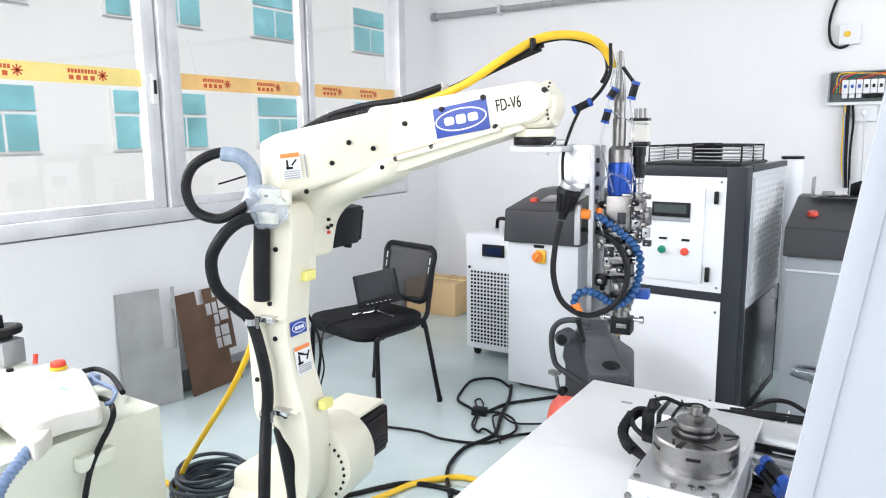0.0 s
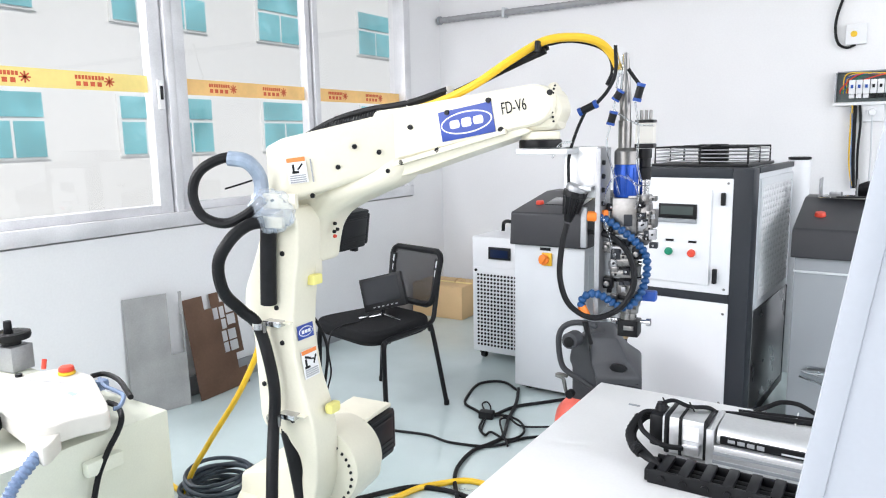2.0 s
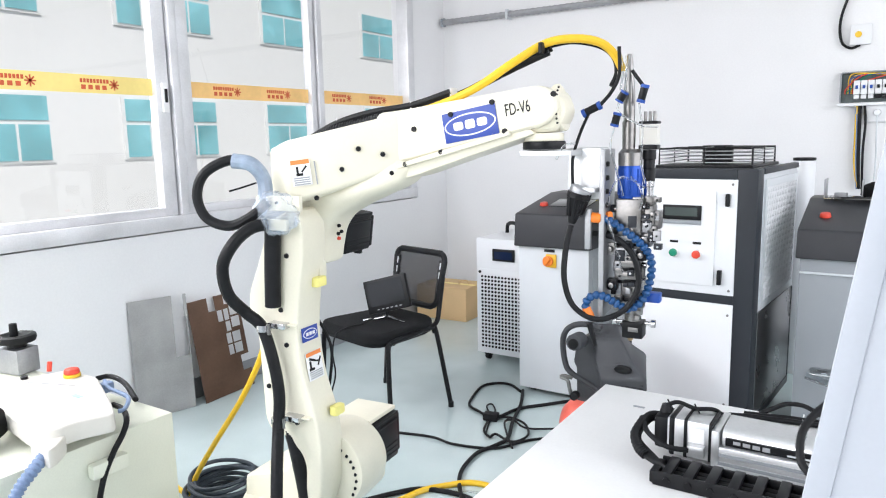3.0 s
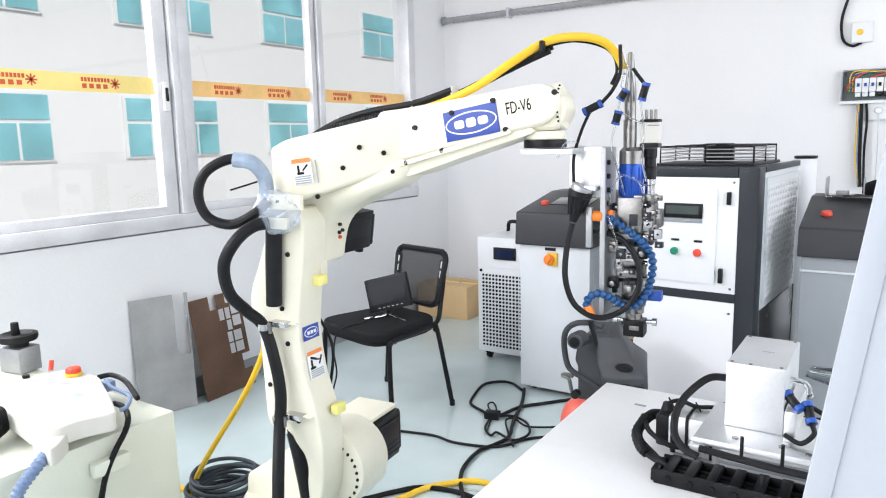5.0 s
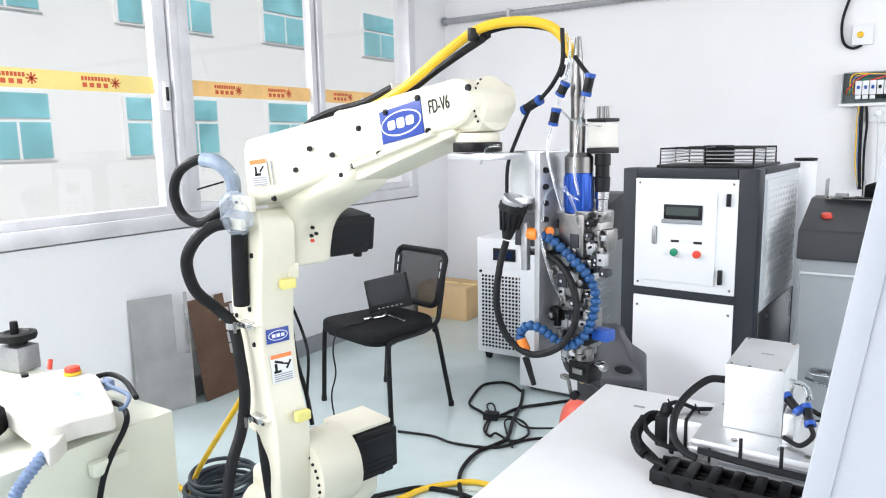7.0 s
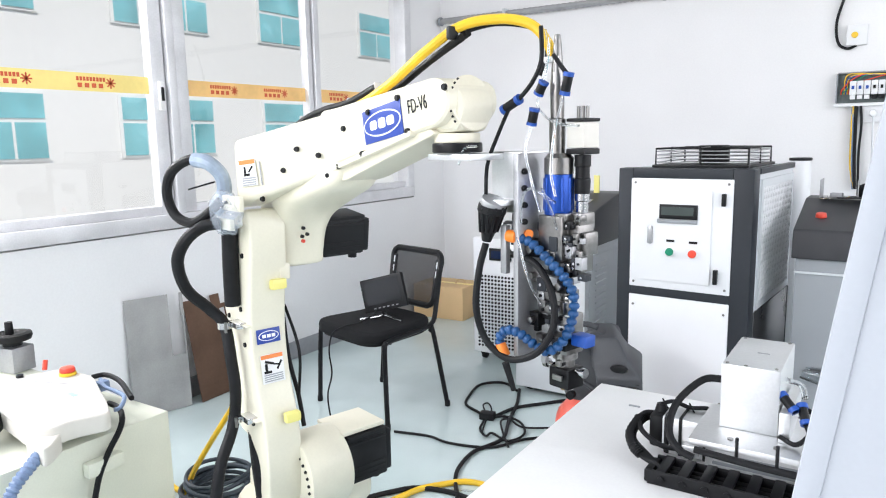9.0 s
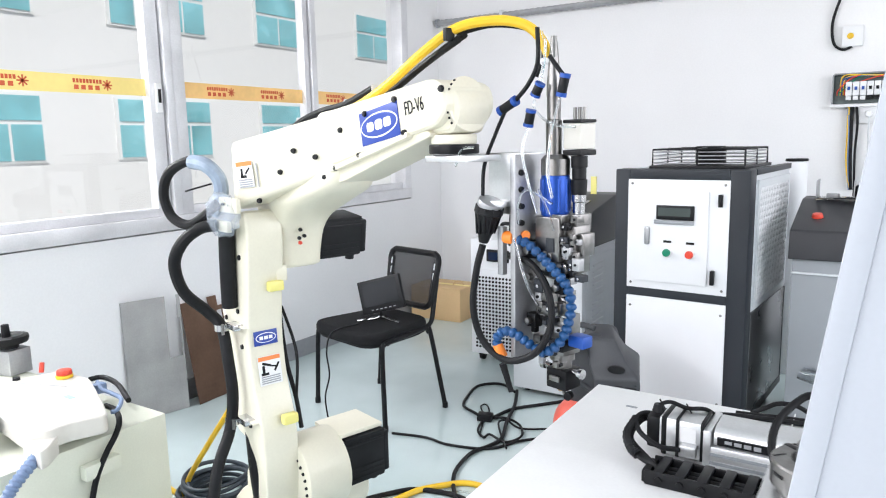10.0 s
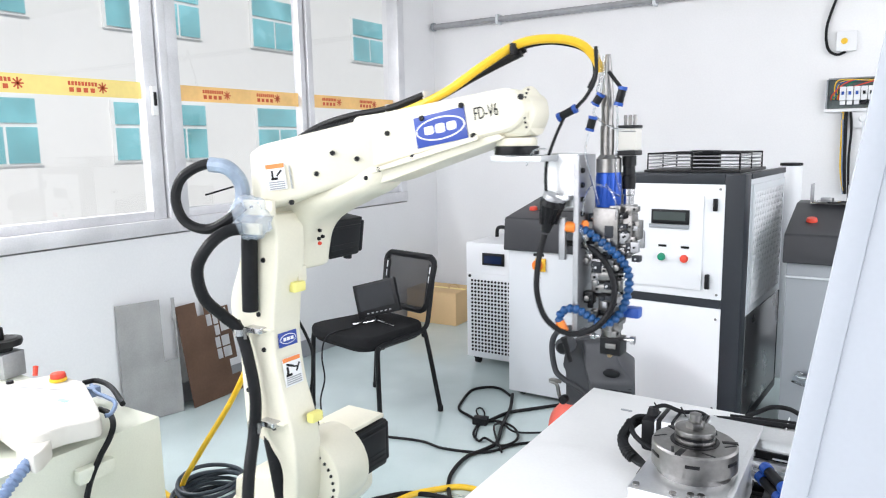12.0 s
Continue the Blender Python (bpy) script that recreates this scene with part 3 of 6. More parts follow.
def office_chair():
    c = thing("visitor_chair", pose(-2.223, 2.828, 0, 0, 0, -13), "black mesh-back visitor chair with a padded seat", "chair")
    for sx in (-1, 1):
        xf, xb, ff, fb = 0.262 * sx, 0.188 * sx, 0.287 * sx, 0.272 * sx
        part("leg", tube([(ff, -0.215, 0.012), (xf + 0.006 * sx, -0.205, 0.39), (xf, -0.185, 0.425)], 0.0125, n=4), BLACKM, c)
        part("leg", tube([(fb, 0.208, 0.012), (xb + 0.012 * sx, 0.180, 0.40), (xb, 0.165, 0.425)], 0.0125, n=4), BLACKM, c)
        part("seat_rail", tube([(xf, -0.200, 0.40), (xf - 0.004 * sx, -0.175, 0.430), (0.232 * sx, 0.0, 0.434), (xb + 0.006 * sx, 0.150, 0.430), (xb, 0.178, 0.40)], 0.0125, n=6), BLACKM, c)
        part("back_post", tube([(xb + 0.01 * sx, 0.12, 0.432), (xb, 0.195, 0.45), (xb * 0.97, 0.225, 0.54), (xb * 0.95, 0.255, 0.68)], 0.013, n=5), BLACKM, c)
        for x, y in ((ff, -0.215), (fb, 0.208)):
            part("foot_cap", rod((x, y, 0.0), (x, y, 0.03), 0.015, bevel=0.003, seg=12), BLACKP, c)
    for y, e in ((-0.15, 0.25), (0.14, 0.19)):
        part("cross_bar", rod((-e, y, 0.420), (e, y, 0.420), 0.011, seg=10), BLACKM, c)
    o = rounded([(-0.258, -0.275), (0.258, -0.275), (0.205, 0.205), (-0.205, 0.205)], 0.13, 8)
    part("seat", plate(o, 0.062, Matrix.Translation((0, 0, 0.417)), 0.026, seg=5), FABRIC, c, "padded black fabric seat")
    part("seat_pan", plate([(x * 0.93, y * 0.93) for x, y in o], 0.014, Matrix.Translation((0, 0, 0.406))), BLACKP, c)
    # backrest: rounded hoop with a mesh field, leaning back
    lean = Matrix.Translation((0.0, 0.208, 0.522)) @ Euler((radians(-12), 0, 0)).to_matrix().to_4x4()
    hoop = rounded([(-0.172, 0.0), (0.172, 0.0), (0.196, 0.288), (-0.196, 0.288)], 0.06, 6)
    up = axes((0, 0, 0), (1, 0, 0), (0, 0, 1))
    part("backrest_frame", tube([(x, 0, z) for x, z in hoop] + [(hoop[0][0], 0, hoop[0][1])], 0.0165, n=2, seg=8), BLACKP, c, m=lean)
    part("backrest_mesh", plate([(x * 0.985, z) for x, z in hoop], 0.002, up, 0.0), MESHF, c, "see-through black mesh", smooth=False, m=lean)
    for sx in (-1, 1):
        st = part("side_strip", span(sx * 0.172 - 0.016, sx * 0.172 + 0.016, -0.008, 0.006, 0.05, 0.25, 0.005), BLACKP, c, m=lean)
        for k in range(2):
            part("slot", plate(rounded([(-0.004, -0.018), (0.004, -0.018), (0.004, 0.018), (-0.004, 0.018)], 0.004, 3), 0.002, axes((sx * 0.172, -0.0078, 0.17 + k * 0.05), (1, 0, 0), (0, 0, 1))), GREYS, st, smooth=False)


office_chair()


def small_monitor():
    m = thing("small_monitor", pose(-2.188, 2.795, 0.479, 0, 0, 12), "small black monitor on a stand, on the chair seat", "monitor")
    tilt = Matrix.Translation((0.01, 0, 0.138)) @ Euler((radians(-8), radians(-15), 0)).to_matrix().to_4x4()
    b = part("housing", box(0.245, 0.028, 0.175, (0, 0, 0), 0.006), BLACKP, m, m=tilt)
    part("screen", box(0.205, 0.003, 0.125, (0, -0.0145, 0.012), 0.0), SCREEN, b)
    for k in range(6):
        part("button", box(0.012, 0.004, 0.005, (-0.06 + k * 0.026, -0.015, -0.07), 0.001), GREYT, b)
    part("neck", rod((0, 0.012, 0.01), (0, 0.012, 0.09), 0.010), BLACKP, m)
    part("base", tube([(-0.10, -0.07, 0.008), (-0.03, -0.01, 0.012), (0.0, 0.01, 0.02), (0.05, 0.0, 0.010), (0.12, -0.03, 0.006)], 0.006), CHROME, m, "bright bowed stand")
    part("cable", tube([(-0.01, 0.02, 0.13), (-0.03, -0.03, 0.04), (-0.07, -0.12, 0.008), (-0.115, -0.215, 0.006), (-0.130, -0.300, -0.010), (-0.135, -0.330, -0.09), (-0.125, -0.330, -0.2), (-0.150, -0.335, -0.31), (-0.135, -0.345, -0.41), (-0.09, -0.38, -0.468), (-0.02, -0.42, -0.474)], 0.004), RUBBER, m)


small_monitor()


def steel_sheet(name, m, w, h, mat, label, holes):
    """A leaning sheet with rectangular cut-outs, origin at its lower left corner."""
    s = thing(name, m, label, "metal sheet")
    xs = sorted({0, w, *[v for a in holes for v in (a[0], a[1])]})
    zs = sorted({0, h, *[v for a in holes for v in (a[2], a[3])]})
    bm = bmesh.new()
    for x0, x1 in zip(xs, xs[1:]):
        for z0, z1 in zip(zs, zs[1:]):
            cx, cz = (x0 + x1) / 2, (z0 + z1) / 2
            if not any(a[0] < cx < a[1] and a[2] < cz < a[3] for a in holes):
                span(x0, x1, 0, 0.003, z0, z1, bm=bm)
    bmesh.ops.remove_doubles(bm, verts=bm.verts, dist=1e-5)
    part("sheet", bm, mat, s, smooth=False)
    return s


steel_sheet("steel_sheet", axes((-3.185, 1.990, 0.003), (0.09, 0.33, 0), (-0.03, 0, 0.61)) @ pose(0, 0, 0, -90, 0, 0), 0.300, 0.612, SHEET, "grey raw steel sheet leaning on the wall",
            [(0.222, 0.282, 0.50, 0.62), (0.222, 0.292, 0.29, 0.50)])
steel_sheet("rusty_sheet", axes((-3.085, 2.330, 0.003), (-0.02, 0.36, 0), (-0.10, 0, 0.545)) @ pose(0, 0, 0, -90, 0, 0), 0.35, 0.555, RUST, "brown rusty steel sheet with cut-outs leaning on the wall",
            [(0.135, 0.185, 0.48, 0.56), (0.25, 0.36, 0.50, 0.56), (0.19, 0.228, 0.41, 0.475), (0.236, 0.272, 0.41, 0.475), (0.28, 0.342, 0.43, 0.49), (0.236, 0.272, 0.345, 0.402), (0.28, 0.342, 0.36, 0.42),
             (0.225, 0.262, 0.275, 0.335), (0.27, 0.33, 0.275, 0.335), (0.225, 0.262, 0.21, 0.268), (0.27, 0.33, 0.21, 0.268), (0.30, 0.36, 0.10, 0.19)])


# ---------- welding robot: u along the arm, w across it (minus is this side), z up ----------
AXIS = (-1.412, 1.345)
YAW0 = 6.0
robot = thing("welding_robot", pose(*AXIS, 0, 0, 0, YAW0), "cream six-axis welding robot arm with black conduits", "robot")


def side(outline, far, thick, bevel=0.01, seg=3, r=0.02):
    """A slab in the arm's plane from the far w towards this side."""
    return plate(rounded(outline, r, 3), thick, axes((0, far, 0), (1, 0, 0), (0, 0, 1)), bevel, seg=seg)


def bolt(at, parent, r=0.0065, d=(0, -1, 0), h=0.006, mat=None):
    q = Vector(at) + Vector(d) * h
    return part("bolt", rod(at, q, r, r * 0.85, seg=8), mat or BLACKP, parent, angle=30)


def build_robot():
    turret = part("turret", rod((0, 0, 0.24), (0, 0, 0.40), 0.17, 0.15, bevel=0.02), CREAM, robot)

    part("shoulder", side([(-0.13, 0.36), (0.16, 0.36), (0.235, 0.44), (0.235, 0.52), (0.17, 0.64), (0.10, 0.60), (0.03, 0.50), (-0.12, 0.46)], 0.13, 0.20, 0.02), CREAM, robot)
    # lower arm, on this side of the shoulder
    la = part("lower_arm", side([(0.115, 1.215), (0.07, 1.10), (0.037, 1.03), (0.034, 0.98), (0.058, 0.93), (0.066, 0.70), (0.085, 0.668), (0.138, 0.662), (0.182, 0.617), (0.19, 0.58), (0.18, 0.51), (0.178, 0.455),
                                (0.205, 0.458), (0.226, 0.50), (0.236, 0.55), (0.238, 0.60), (0.238, 0.67), (0.225, 0.735), (0.195, 0.82), (0.182, 0.93), (0.196, 1.05), (0.21, 1.12),
                                (0.215, 1.20), (0.2, 1.25)], -0.080, 0.094, 0.022, 4, 0.04), CREAM, robot)
    part("drum", rod((0.195, -0.087, 0.55), (0.195, 0.036, 0.55), 0.104, seg=44, bevel=0.008), CREAM, la)
    for p in [(0.235, -0.085, 0.608), (0.252, -0.085, 0.595), (0.264, -0.085, 0.582), (0.272, -0.085, 0.567), (0.277, -0.085, 0.549), (0.279, -0.085, 0.531), (0.275, -0.085, 0.511), (0.267, -0.085, 0.492), (0.252, -0.085, 0.474)]:
        bolt(p, la, 0.0045, (0.3, -0.95, 0))
    for p in ((0.138, 0.993), (0.150, 0.905), (0.170, 0.706), (0.10, 1.03), (0.065, 0.965), (0.165, 1.13), (0.085, 0.79)):
        bolt((p[0], -0.172, p[1]), la, 0.007)
    for u0, z0 in ((0.205, 1.057), (0.243, 0.728)):
        part("stop_pad", box(0.022, 0.040, 0.026, (u0, -0.105, z0), 0.006), PADY, la, "soft yellow stop pad")
    F1 = axes((0.1870, -0.130, 0.928), (0, 1, 0.0), (-0.08, 0, 1))
    st = part("sticker", box(0.062, 0.036, 0.0016, (0, 0, 0.0008), 0.0005), BLUE, la, "blue maker's sticker with a white oval", m=F1)
    part("oval", plate(oval(0.027, 0.0125), 0.0006, Matrix.Translation((0, 0, 0.0016))), WHITEP, st, smooth=False)
    part("oval_inner", plate(oval(0.0245, 0.0105), 0.0006, Matrix.Translation((0, 0, 0.0022))), BLUE, st, smooth=False)
    for x in (-0.0125, 0.0, 0.0125):
        part("emblem", box(0.0095, 0.0085, 0.0006, (x, 0, 0.0031)), WHITEP, st, smooth=False)
    F2 = axes((0.1955, -0.127, 0.846), (0, 1, 0.0), (-0.15, 0, 1))
    wn_ = part("warning_label", box(0.060, 0.072, 0.0016, (0, 0, 0.0008), 0.0005), WHITEP, la, "white warning label with an orange heading", m=F2)
    part("heading", box(0.058, 0.010, 0.0008, (0, 0.030, 0.002)), WARN, wn_, smooth=False)
    bm = bmesh.new()
    box(0.020, 0.006, 0.0008, (-0.014, -0.008, 0.002), bm=bm), box(0.007, 0.022, 0.0008, (-0.017, 0.002, 0.002), bm=bm)
    box(0.024, 0.006, 0.0008, (-0.008, 0.015, 0.002), bm=bm, rot=Euler((0, 0, -0.35)).to_matrix().to_4x4())
    box(0.005, 0.024, 0.0008, (0.018, 0.006, 0.002), bm=bm, rot=Euler((0, 0, -0.6)).to_matrix().to_4x4()), box(0.018, 0.004, 0.0008, (0.012, 0.008, 0.002), bm=bm, rot=Euler((0, 0, -0.2)).to_matrix().to_4x4())
    part("pictogram", bm, BLACKP, wn_, smooth=False)
    for k in range(4):
        part("text_bar", box(0.050, 0.0028, 0.0008, (0, -0.015 - k * 0.0052, 0.002)), GREYT, wn_, smooth=False)
    part("pipe_cover", tube([(0.142, -0.192, 1.20), (0.134, -0.192, 1.10), (0.127, -0.190, 1.005)], 0.0195, n=4, seg=14), RUBBER, la, "thick black conduit")

    def servo(name, c, su, sw, sz, lean):
        r = Matrix.Translation(c) @ Euler((0, radians(lean), 0)).to_matrix().to_4x4()
        m = part(name, box(su, sw, sz, (0, 0, 0), 0.008), BLACKM, robot, "black servo motor with a ribbed cap", m=r)
        part("cap", box(su * 0.9, 0.02, sz * 0.9, (0, sw / 2 + 0.008, 0), 0.006), BLACKM, m)
        part("rim", box(su * 1.06, sw * 0.96, 0.010, (0, 0, sz / 2 + 0.002), 0.003), BLACKP, m)
        part("rim", box(su * 1.06, sw * 0.96, 0.008, (0, 0, sz / 2 - 0.016), 0.003), BLACKP, m)
        for k in range(3):
            part("groove", box(su * 1.03, sw * 0.9, 0.004, (0, 0, -sz * 0.15 - k * 0.014), 0.001), BLACKP, m)
        part("plug", rod((su * 0.2, sw / 2 - 0.02, -sz / 2), (su * 0.2, sw / 2 - 0.02, -sz / 2 - 0.014), 0.012, seg=12), BLACKP, m)
        for sx in (-1, 1):
            part("screw", rod((sx * su * 0.4, -sw / 2, sz * 0.4), (sx * su * 0.4, -sw / 2 - 0.004, sz * 0.4), 0.005, seg=8), STEEL, m)
    servo("shoulder_motor", (0.200, 0.104, 0.558), 0.112, 0.128, 0.128, 0)
    part("motor_cover", span(0.120, 0.250, 0.030, 0.166, 0.632, 0.644, 0.004), CREAM, robot)
    part("motor_seat", rod((0.17, 0.02, 0.56), (0.17, 0.05, 0.56), 0.085, bevel=0.006, seg=28), CREAM, la)
    # elbow: a bell under the rear housing
    el = part("elbow", loft([(1.090, 0.100, 0.180, -0.075, 0.040), (1.098, 0.088, 0.190, -0.084, 0.048), (1.13, 0.082, 0.197, -0.088, 0.050), (1.18, 0.078, 0.212, -0.090, 0.052), (1.215, 0.076, 0.240, -0.094, 0.058),
                             (1.24, 0.076, 0.285, -0.100, 0.066), (1.268, 0.078, 0.350, -0.106, 0.074), (1.295, 0.080, 0.415, -0.100, 0.076), (1.325, 0.085, 0.445, -0.088, 0.070), (1.36, 0.09, 0.450, -0.075, 0.06)]), CREAM, robot)
    servo("elbow_motor", (0.150, 0.098, 1.155), 0.085, 0.125, 0.10, 8)
    for dw, dz in ((0.0, 0.0), (0.010, -0.016), (-0.004, -0.020), (-0.002, -0.032)):
        bolt((0.224, -0.040 + dw, 1.190 + dz), el, 0.005, (1, 0, 0), mat=RED if dz == -0.032 else BLACKP)
    part("stop_lug", box(0.02, 0.03, 0.04, (0.195, -0.085, 1.085), 0.004), CREAM, el)
    # rear housing: widest at its middle edge, narrowing to the forearm
    plan = ((0.43, -0.058), (0.185, -0.185), (0.11, -0.15), (0.055, -0.06), (0.05, 0.07), (0.24, 0.11), (0.43, 0.058))
    bm = bmesh.new()
    lo_ = [bm.verts.new((u, w, 1.238 + max(0.0, u - 0.15) * 0.35)) for u, w in plan]
    hi_ = [bm.verts.new((u, w, 1.385 + (u - 0.10) * 0.245)) for u, w in plan]
    bm.faces.new(lo_), bm.faces.new(list(reversed(hi_)))
    for i in range(len(plan)):
        j = (i + 1) % len(plan)
        bm.faces.new((lo_[i], hi_[i], hi_[j], lo_[j]))
    bmesh.ops.recalc_face_normals(bm, faces=bm.faces)
    bmesh.ops.bevel(bm, geom=bm.edges[:], offset=0.014, segments=3, affect="EDGES", profile=0.6)
    rh = part("rear_housing", bm, CREAM, robot)
    fd = Vector((0.245, 0.127, 0)).normalized()
    fn = Vector((fd.y, -fd.x, 0))
    for p in [(0.246, -0.152, 1.270), (0.215, -0.152, 1.374), (0.303, -0.125, 1.336), (0.341, -0.110, 1.383), (0.392, -0.085, 1.369), (0.407, -0.072, 1.325)]:
        bolt(Vector(p) - fn * 0.002, rh, 0.0065, fn)
    so = Vector((0.218, -0.1679, 1.33)) + fn * 0.0025
    sx_ = Vector((0.245, 0.127, 0.03)).normalized()
    L = axes(so, sx_, (0, 0, 1))
    wl_ = part("warning_label", box(0.046, 0.060, 0.0016, (0, 0, 0.0008), 0.0004), WHITEP, rh, "white warning label with an orange heading", m=L)
    part("heading", box(0.044, 0.010, 0.0008, (0, 0.025, 0.002)), WARN, wl_, smooth=False)
    part("pictogram", box(0.016, 0.006, 0.0008, (-0.004, -0.004, 0.002), bm=box(0.005, 0.022, 0.0008, (-0.008, 0.004, 0.002), bm=box(0.018, 0.004, 0.0008, (0.008, 0.008, 0.002), rot=Euler((0, 0, 0.8)).to_matrix().to_4x4()))), BLACKP, wl_, smooth=False)
    for k in range(4):
        part("text_bar", box(0.038, 0.003, 0.0008, (0, -0.012 - k * 0.005, 0.002)), GREYT, wl_, smooth=False)
    part("type_strip", box(0.003, 0.055, 0.0012, (0.034, -0.004, 0.0008)), GREYT, rh, m=L)
    # forearm
    fa = part("forearm", side([(0.36, 1.335), (0.36, 1.465), (0.43, 1.470), (0.765, 1.510), (0.800, 1.495), (0.808, 1.455), (0.78, 1.425), (0.70, 1.41)], 0.062, 0.124, 0.014, 3, 0.02), CREAM, robot)
    part("under_cover", side([(0.36, 1.30), (0.36, 1.36), (0.72, 1.43), (0.76, 1.41), (0.60, 1.362), (0.45, 1.315)], 0.052, 0.104, 0.02, 3, 0.02), CREAM, fa)
    part("edge_rib", side([(0.41, 1.332), (0.41, 1.343), (0.70, 1.417), (0.70, 1.406)], 0.068, 0.136, 0.004, 2, 0.004), CREAM, fa)
    for p in ((0.534, 1.372), (0.689, 1.415), (0.66, 1.478), (0.798, 1.489), (0.56, 1.455), (0.465, 1.425), (0.44, 1.345)):
        bolt((p[0], -0.062, p[1]), fa, 0.0065)
    part("wrist_ring", rod((0.788, 0, 1.462), (0.800, 0, 1.464), 0.051, bevel=0.004, seg=36), CREAM, fa)
    for k in range(9):
        a = radians(-38 + k * 11)
        bolt((0.800, -0.053 * math.cos(a), 1.463 + 0.053 * math.sin(a)), fa, 0.0026, (0, -math.cos(a), math.sin(a)), 0.002)
    # maker's plate: blue field, white oval ring
    F = axes((0.607, -0.0625, 1.433), (1, 0, 0.165), (0, 0, 1))
    lg = part("name_plate", box(0.131, 0.066, 0.0016, (0, 0, 0.0008), 0.0006), BLUE, fa, "blue maker's plate with a white oval", m=F)
    part("oval", plate(oval(0.063, 0.0245, 40), 0.0006, Matrix.Translation((0, 0, 0.0016))), WHITEP, lg, smooth=False)
    part("oval_inner", plate(oval(0.0595, 0.0213, 40), 0.0006, Matrix.Translation((0, 0, 0.0022))), BLUE, lg, smooth=False)
    for k, (x, h) in enumerate(((-0.028, 0.018), (0.001, 0.020), (0.030, 0.018))):
        part("emblem", plate(rounded([(x - 0.012, -h / 2), (x + 0.012, -h / 2), (x + 0.012, h / 2), (x - 0.012, h / 2)], 0.006, 3), 0.0006, Matrix.Translation((0, 0, 0.0028))), WHITEP, lg, smooth=False)
    lettering("FD-V6", 0.037, axes((0.718, -0.0632, 1.462), (1, 0, 0.165), (0, 0, 1)), BLACKP, fa, "type_mark", 0.0004, 0.60, "black printed type mark")
    # wrist and flange
    wr = part("wrist", side([(0.712, 1.408), (0.70, 1.45), (0.785, 1.496), (0.808, 1.484), (0.818, 1.455), (0.808, 1.43), (0.795, 1.412)], 0.042, 0.084, 0.016, 3, 0.02), CREAM, robot)
    part("flange", rod((0.757, 0, 1.41), (0.757, 0, 1.392), 0.043, bevel=0.003, seg=32), CREAM, wr)
    part("flange_ring", rod((0.757, 0, 1.392), (0.757, 0, 1.374), 0.047, bevel=0.003, seg=32), BLACKM, wr, "black tool flange")
    # cables
    part("conduit", tube([(0.130, -0.190, 1.269), (0.128, -0.195, 1.323), (0.111, -0.220, 1.353), (0.066, -0.245, 1.362), (0.018, -0.275, 1.333), (-0.000, -0.285, 1.281), (0.015, -0.275, 1.228), (0.065, -0.255, 1.209), (0.115, -0.235, 1.230), (0.147, -0.210, 1.264)], 0.0125, ridges=0.0008, n=8), RUBBER, robot, "looped black corrugated conduit")
    part("conduit_sleeve", tube([(0.075, -0.240, 1.361), (0.111, -0.220, 1.353), (0.124, -0.195, 1.320), (0.128, -0.195, 1.276), (0.123, -0.220, 1.234)], 0.0178, n=6), FILM, robot, "grey-blue plastic wrap round the conduit")
    part("conduit", tube([(0.152, -0.220, 1.212), (0.127, -0.250, 1.205), (0.105, -0.285, 1.174), (0.080, -0.300, 1.120), (0.072, -0.280, 1.048), (0.077, -0.230, 0.993), (0.102, -0.205, 0.952), (0.131, -0.205, 0.867), (0.143, -0.205, 0.781), (0.146, -0.220, 0.699), (0.179, -0.270, 0.625), (0.195, -0.300, 0.513)], 0.0150, ridges=0.0008, n=8, pitch=0.006), RUBBER, robot, "black corrugated conduit along the arm")
    part("conduit", tube([(0.128, -0.150, 0.690), (0.147, -0.156, 0.640), (0.163, -0.160, 0.585), (0.176, -0.158, 0.500), (0.178, -0.150, 0.40)], 0.023, ridges=0.0008, pitch=0.006, n=6), RUBBER, robot)
    part("conduit", tube([(0.126, -0.060, 1.022), (0.117, -0.050, 0.920), (0.135, -0.050, 0.833), (0.175, -0.050, 0.751), (0.197, -0.050, 0.673)], 0.006, n=6), RUBBER, robot, "thin black cable behind the arm")
    part("conduit", tube([(0.123, -0.050, 0.982), (0.179, -0.050, 0.903), (0.193, -0.050, 0.847), (0.178, -0.050, 0.752)], 0.004, n=6), RUBBER, robot)
    for u0, w0, z0 in ((0.107, -0.205, 0.953), (0.138, -0.207, 0.719)):
        cl = part("clamp", rod((u0, w0, z0 - 0.008), (u0, w0, z0 + 0.008), 0.0185, seg=16), CHROME, robot, "bright pipe clamp")
        part("clamp_lug", box(0.05, 0.03, 0.014, (u0 + 0.03, w0 + 0.022, z0 + 0.004), 0.002), CHROME, cl)
        part("clamp_screw", rod((u0 + 0.022, w0 - 0.008, z0 + 0.012), (u0 + 0.022, w0 - 0.008, z0 - 0.014), 0.004, seg=8), STEEL, cl)
        part("clamp_foot", box(0.035, 0.06, 0.004, (u0 + 0.06, w0 + 0.05, z0 + 0.006), 0.001), CREAM, cl)
    br = part("cable_bracket", box(0.13, 0.012, 0.035, (0.172, -0.200, 1.260), 0.002), CREAM, robot)
    for p in [(0.135, -0.207, 1.260), (0.173, -0.207, 1.262)]:
        bolt(p, br, 0.0035)
    part("lower_bracket", box(0.085, 0.012, 0.026, (0.160, -0.210, 1.210), 0.003), CREAM, robot)
    random.seed(5)
    wrap = bmesh.new()
    bmesh.ops.create_icosphere(wrap, subdivisions=4, radius=1.0)
    for v in wrap.verts:
        v.co *= 1 + 0.28 * noise.noise(v.co * 2.6) + 0.14 * noise.noise(v.co * 6)
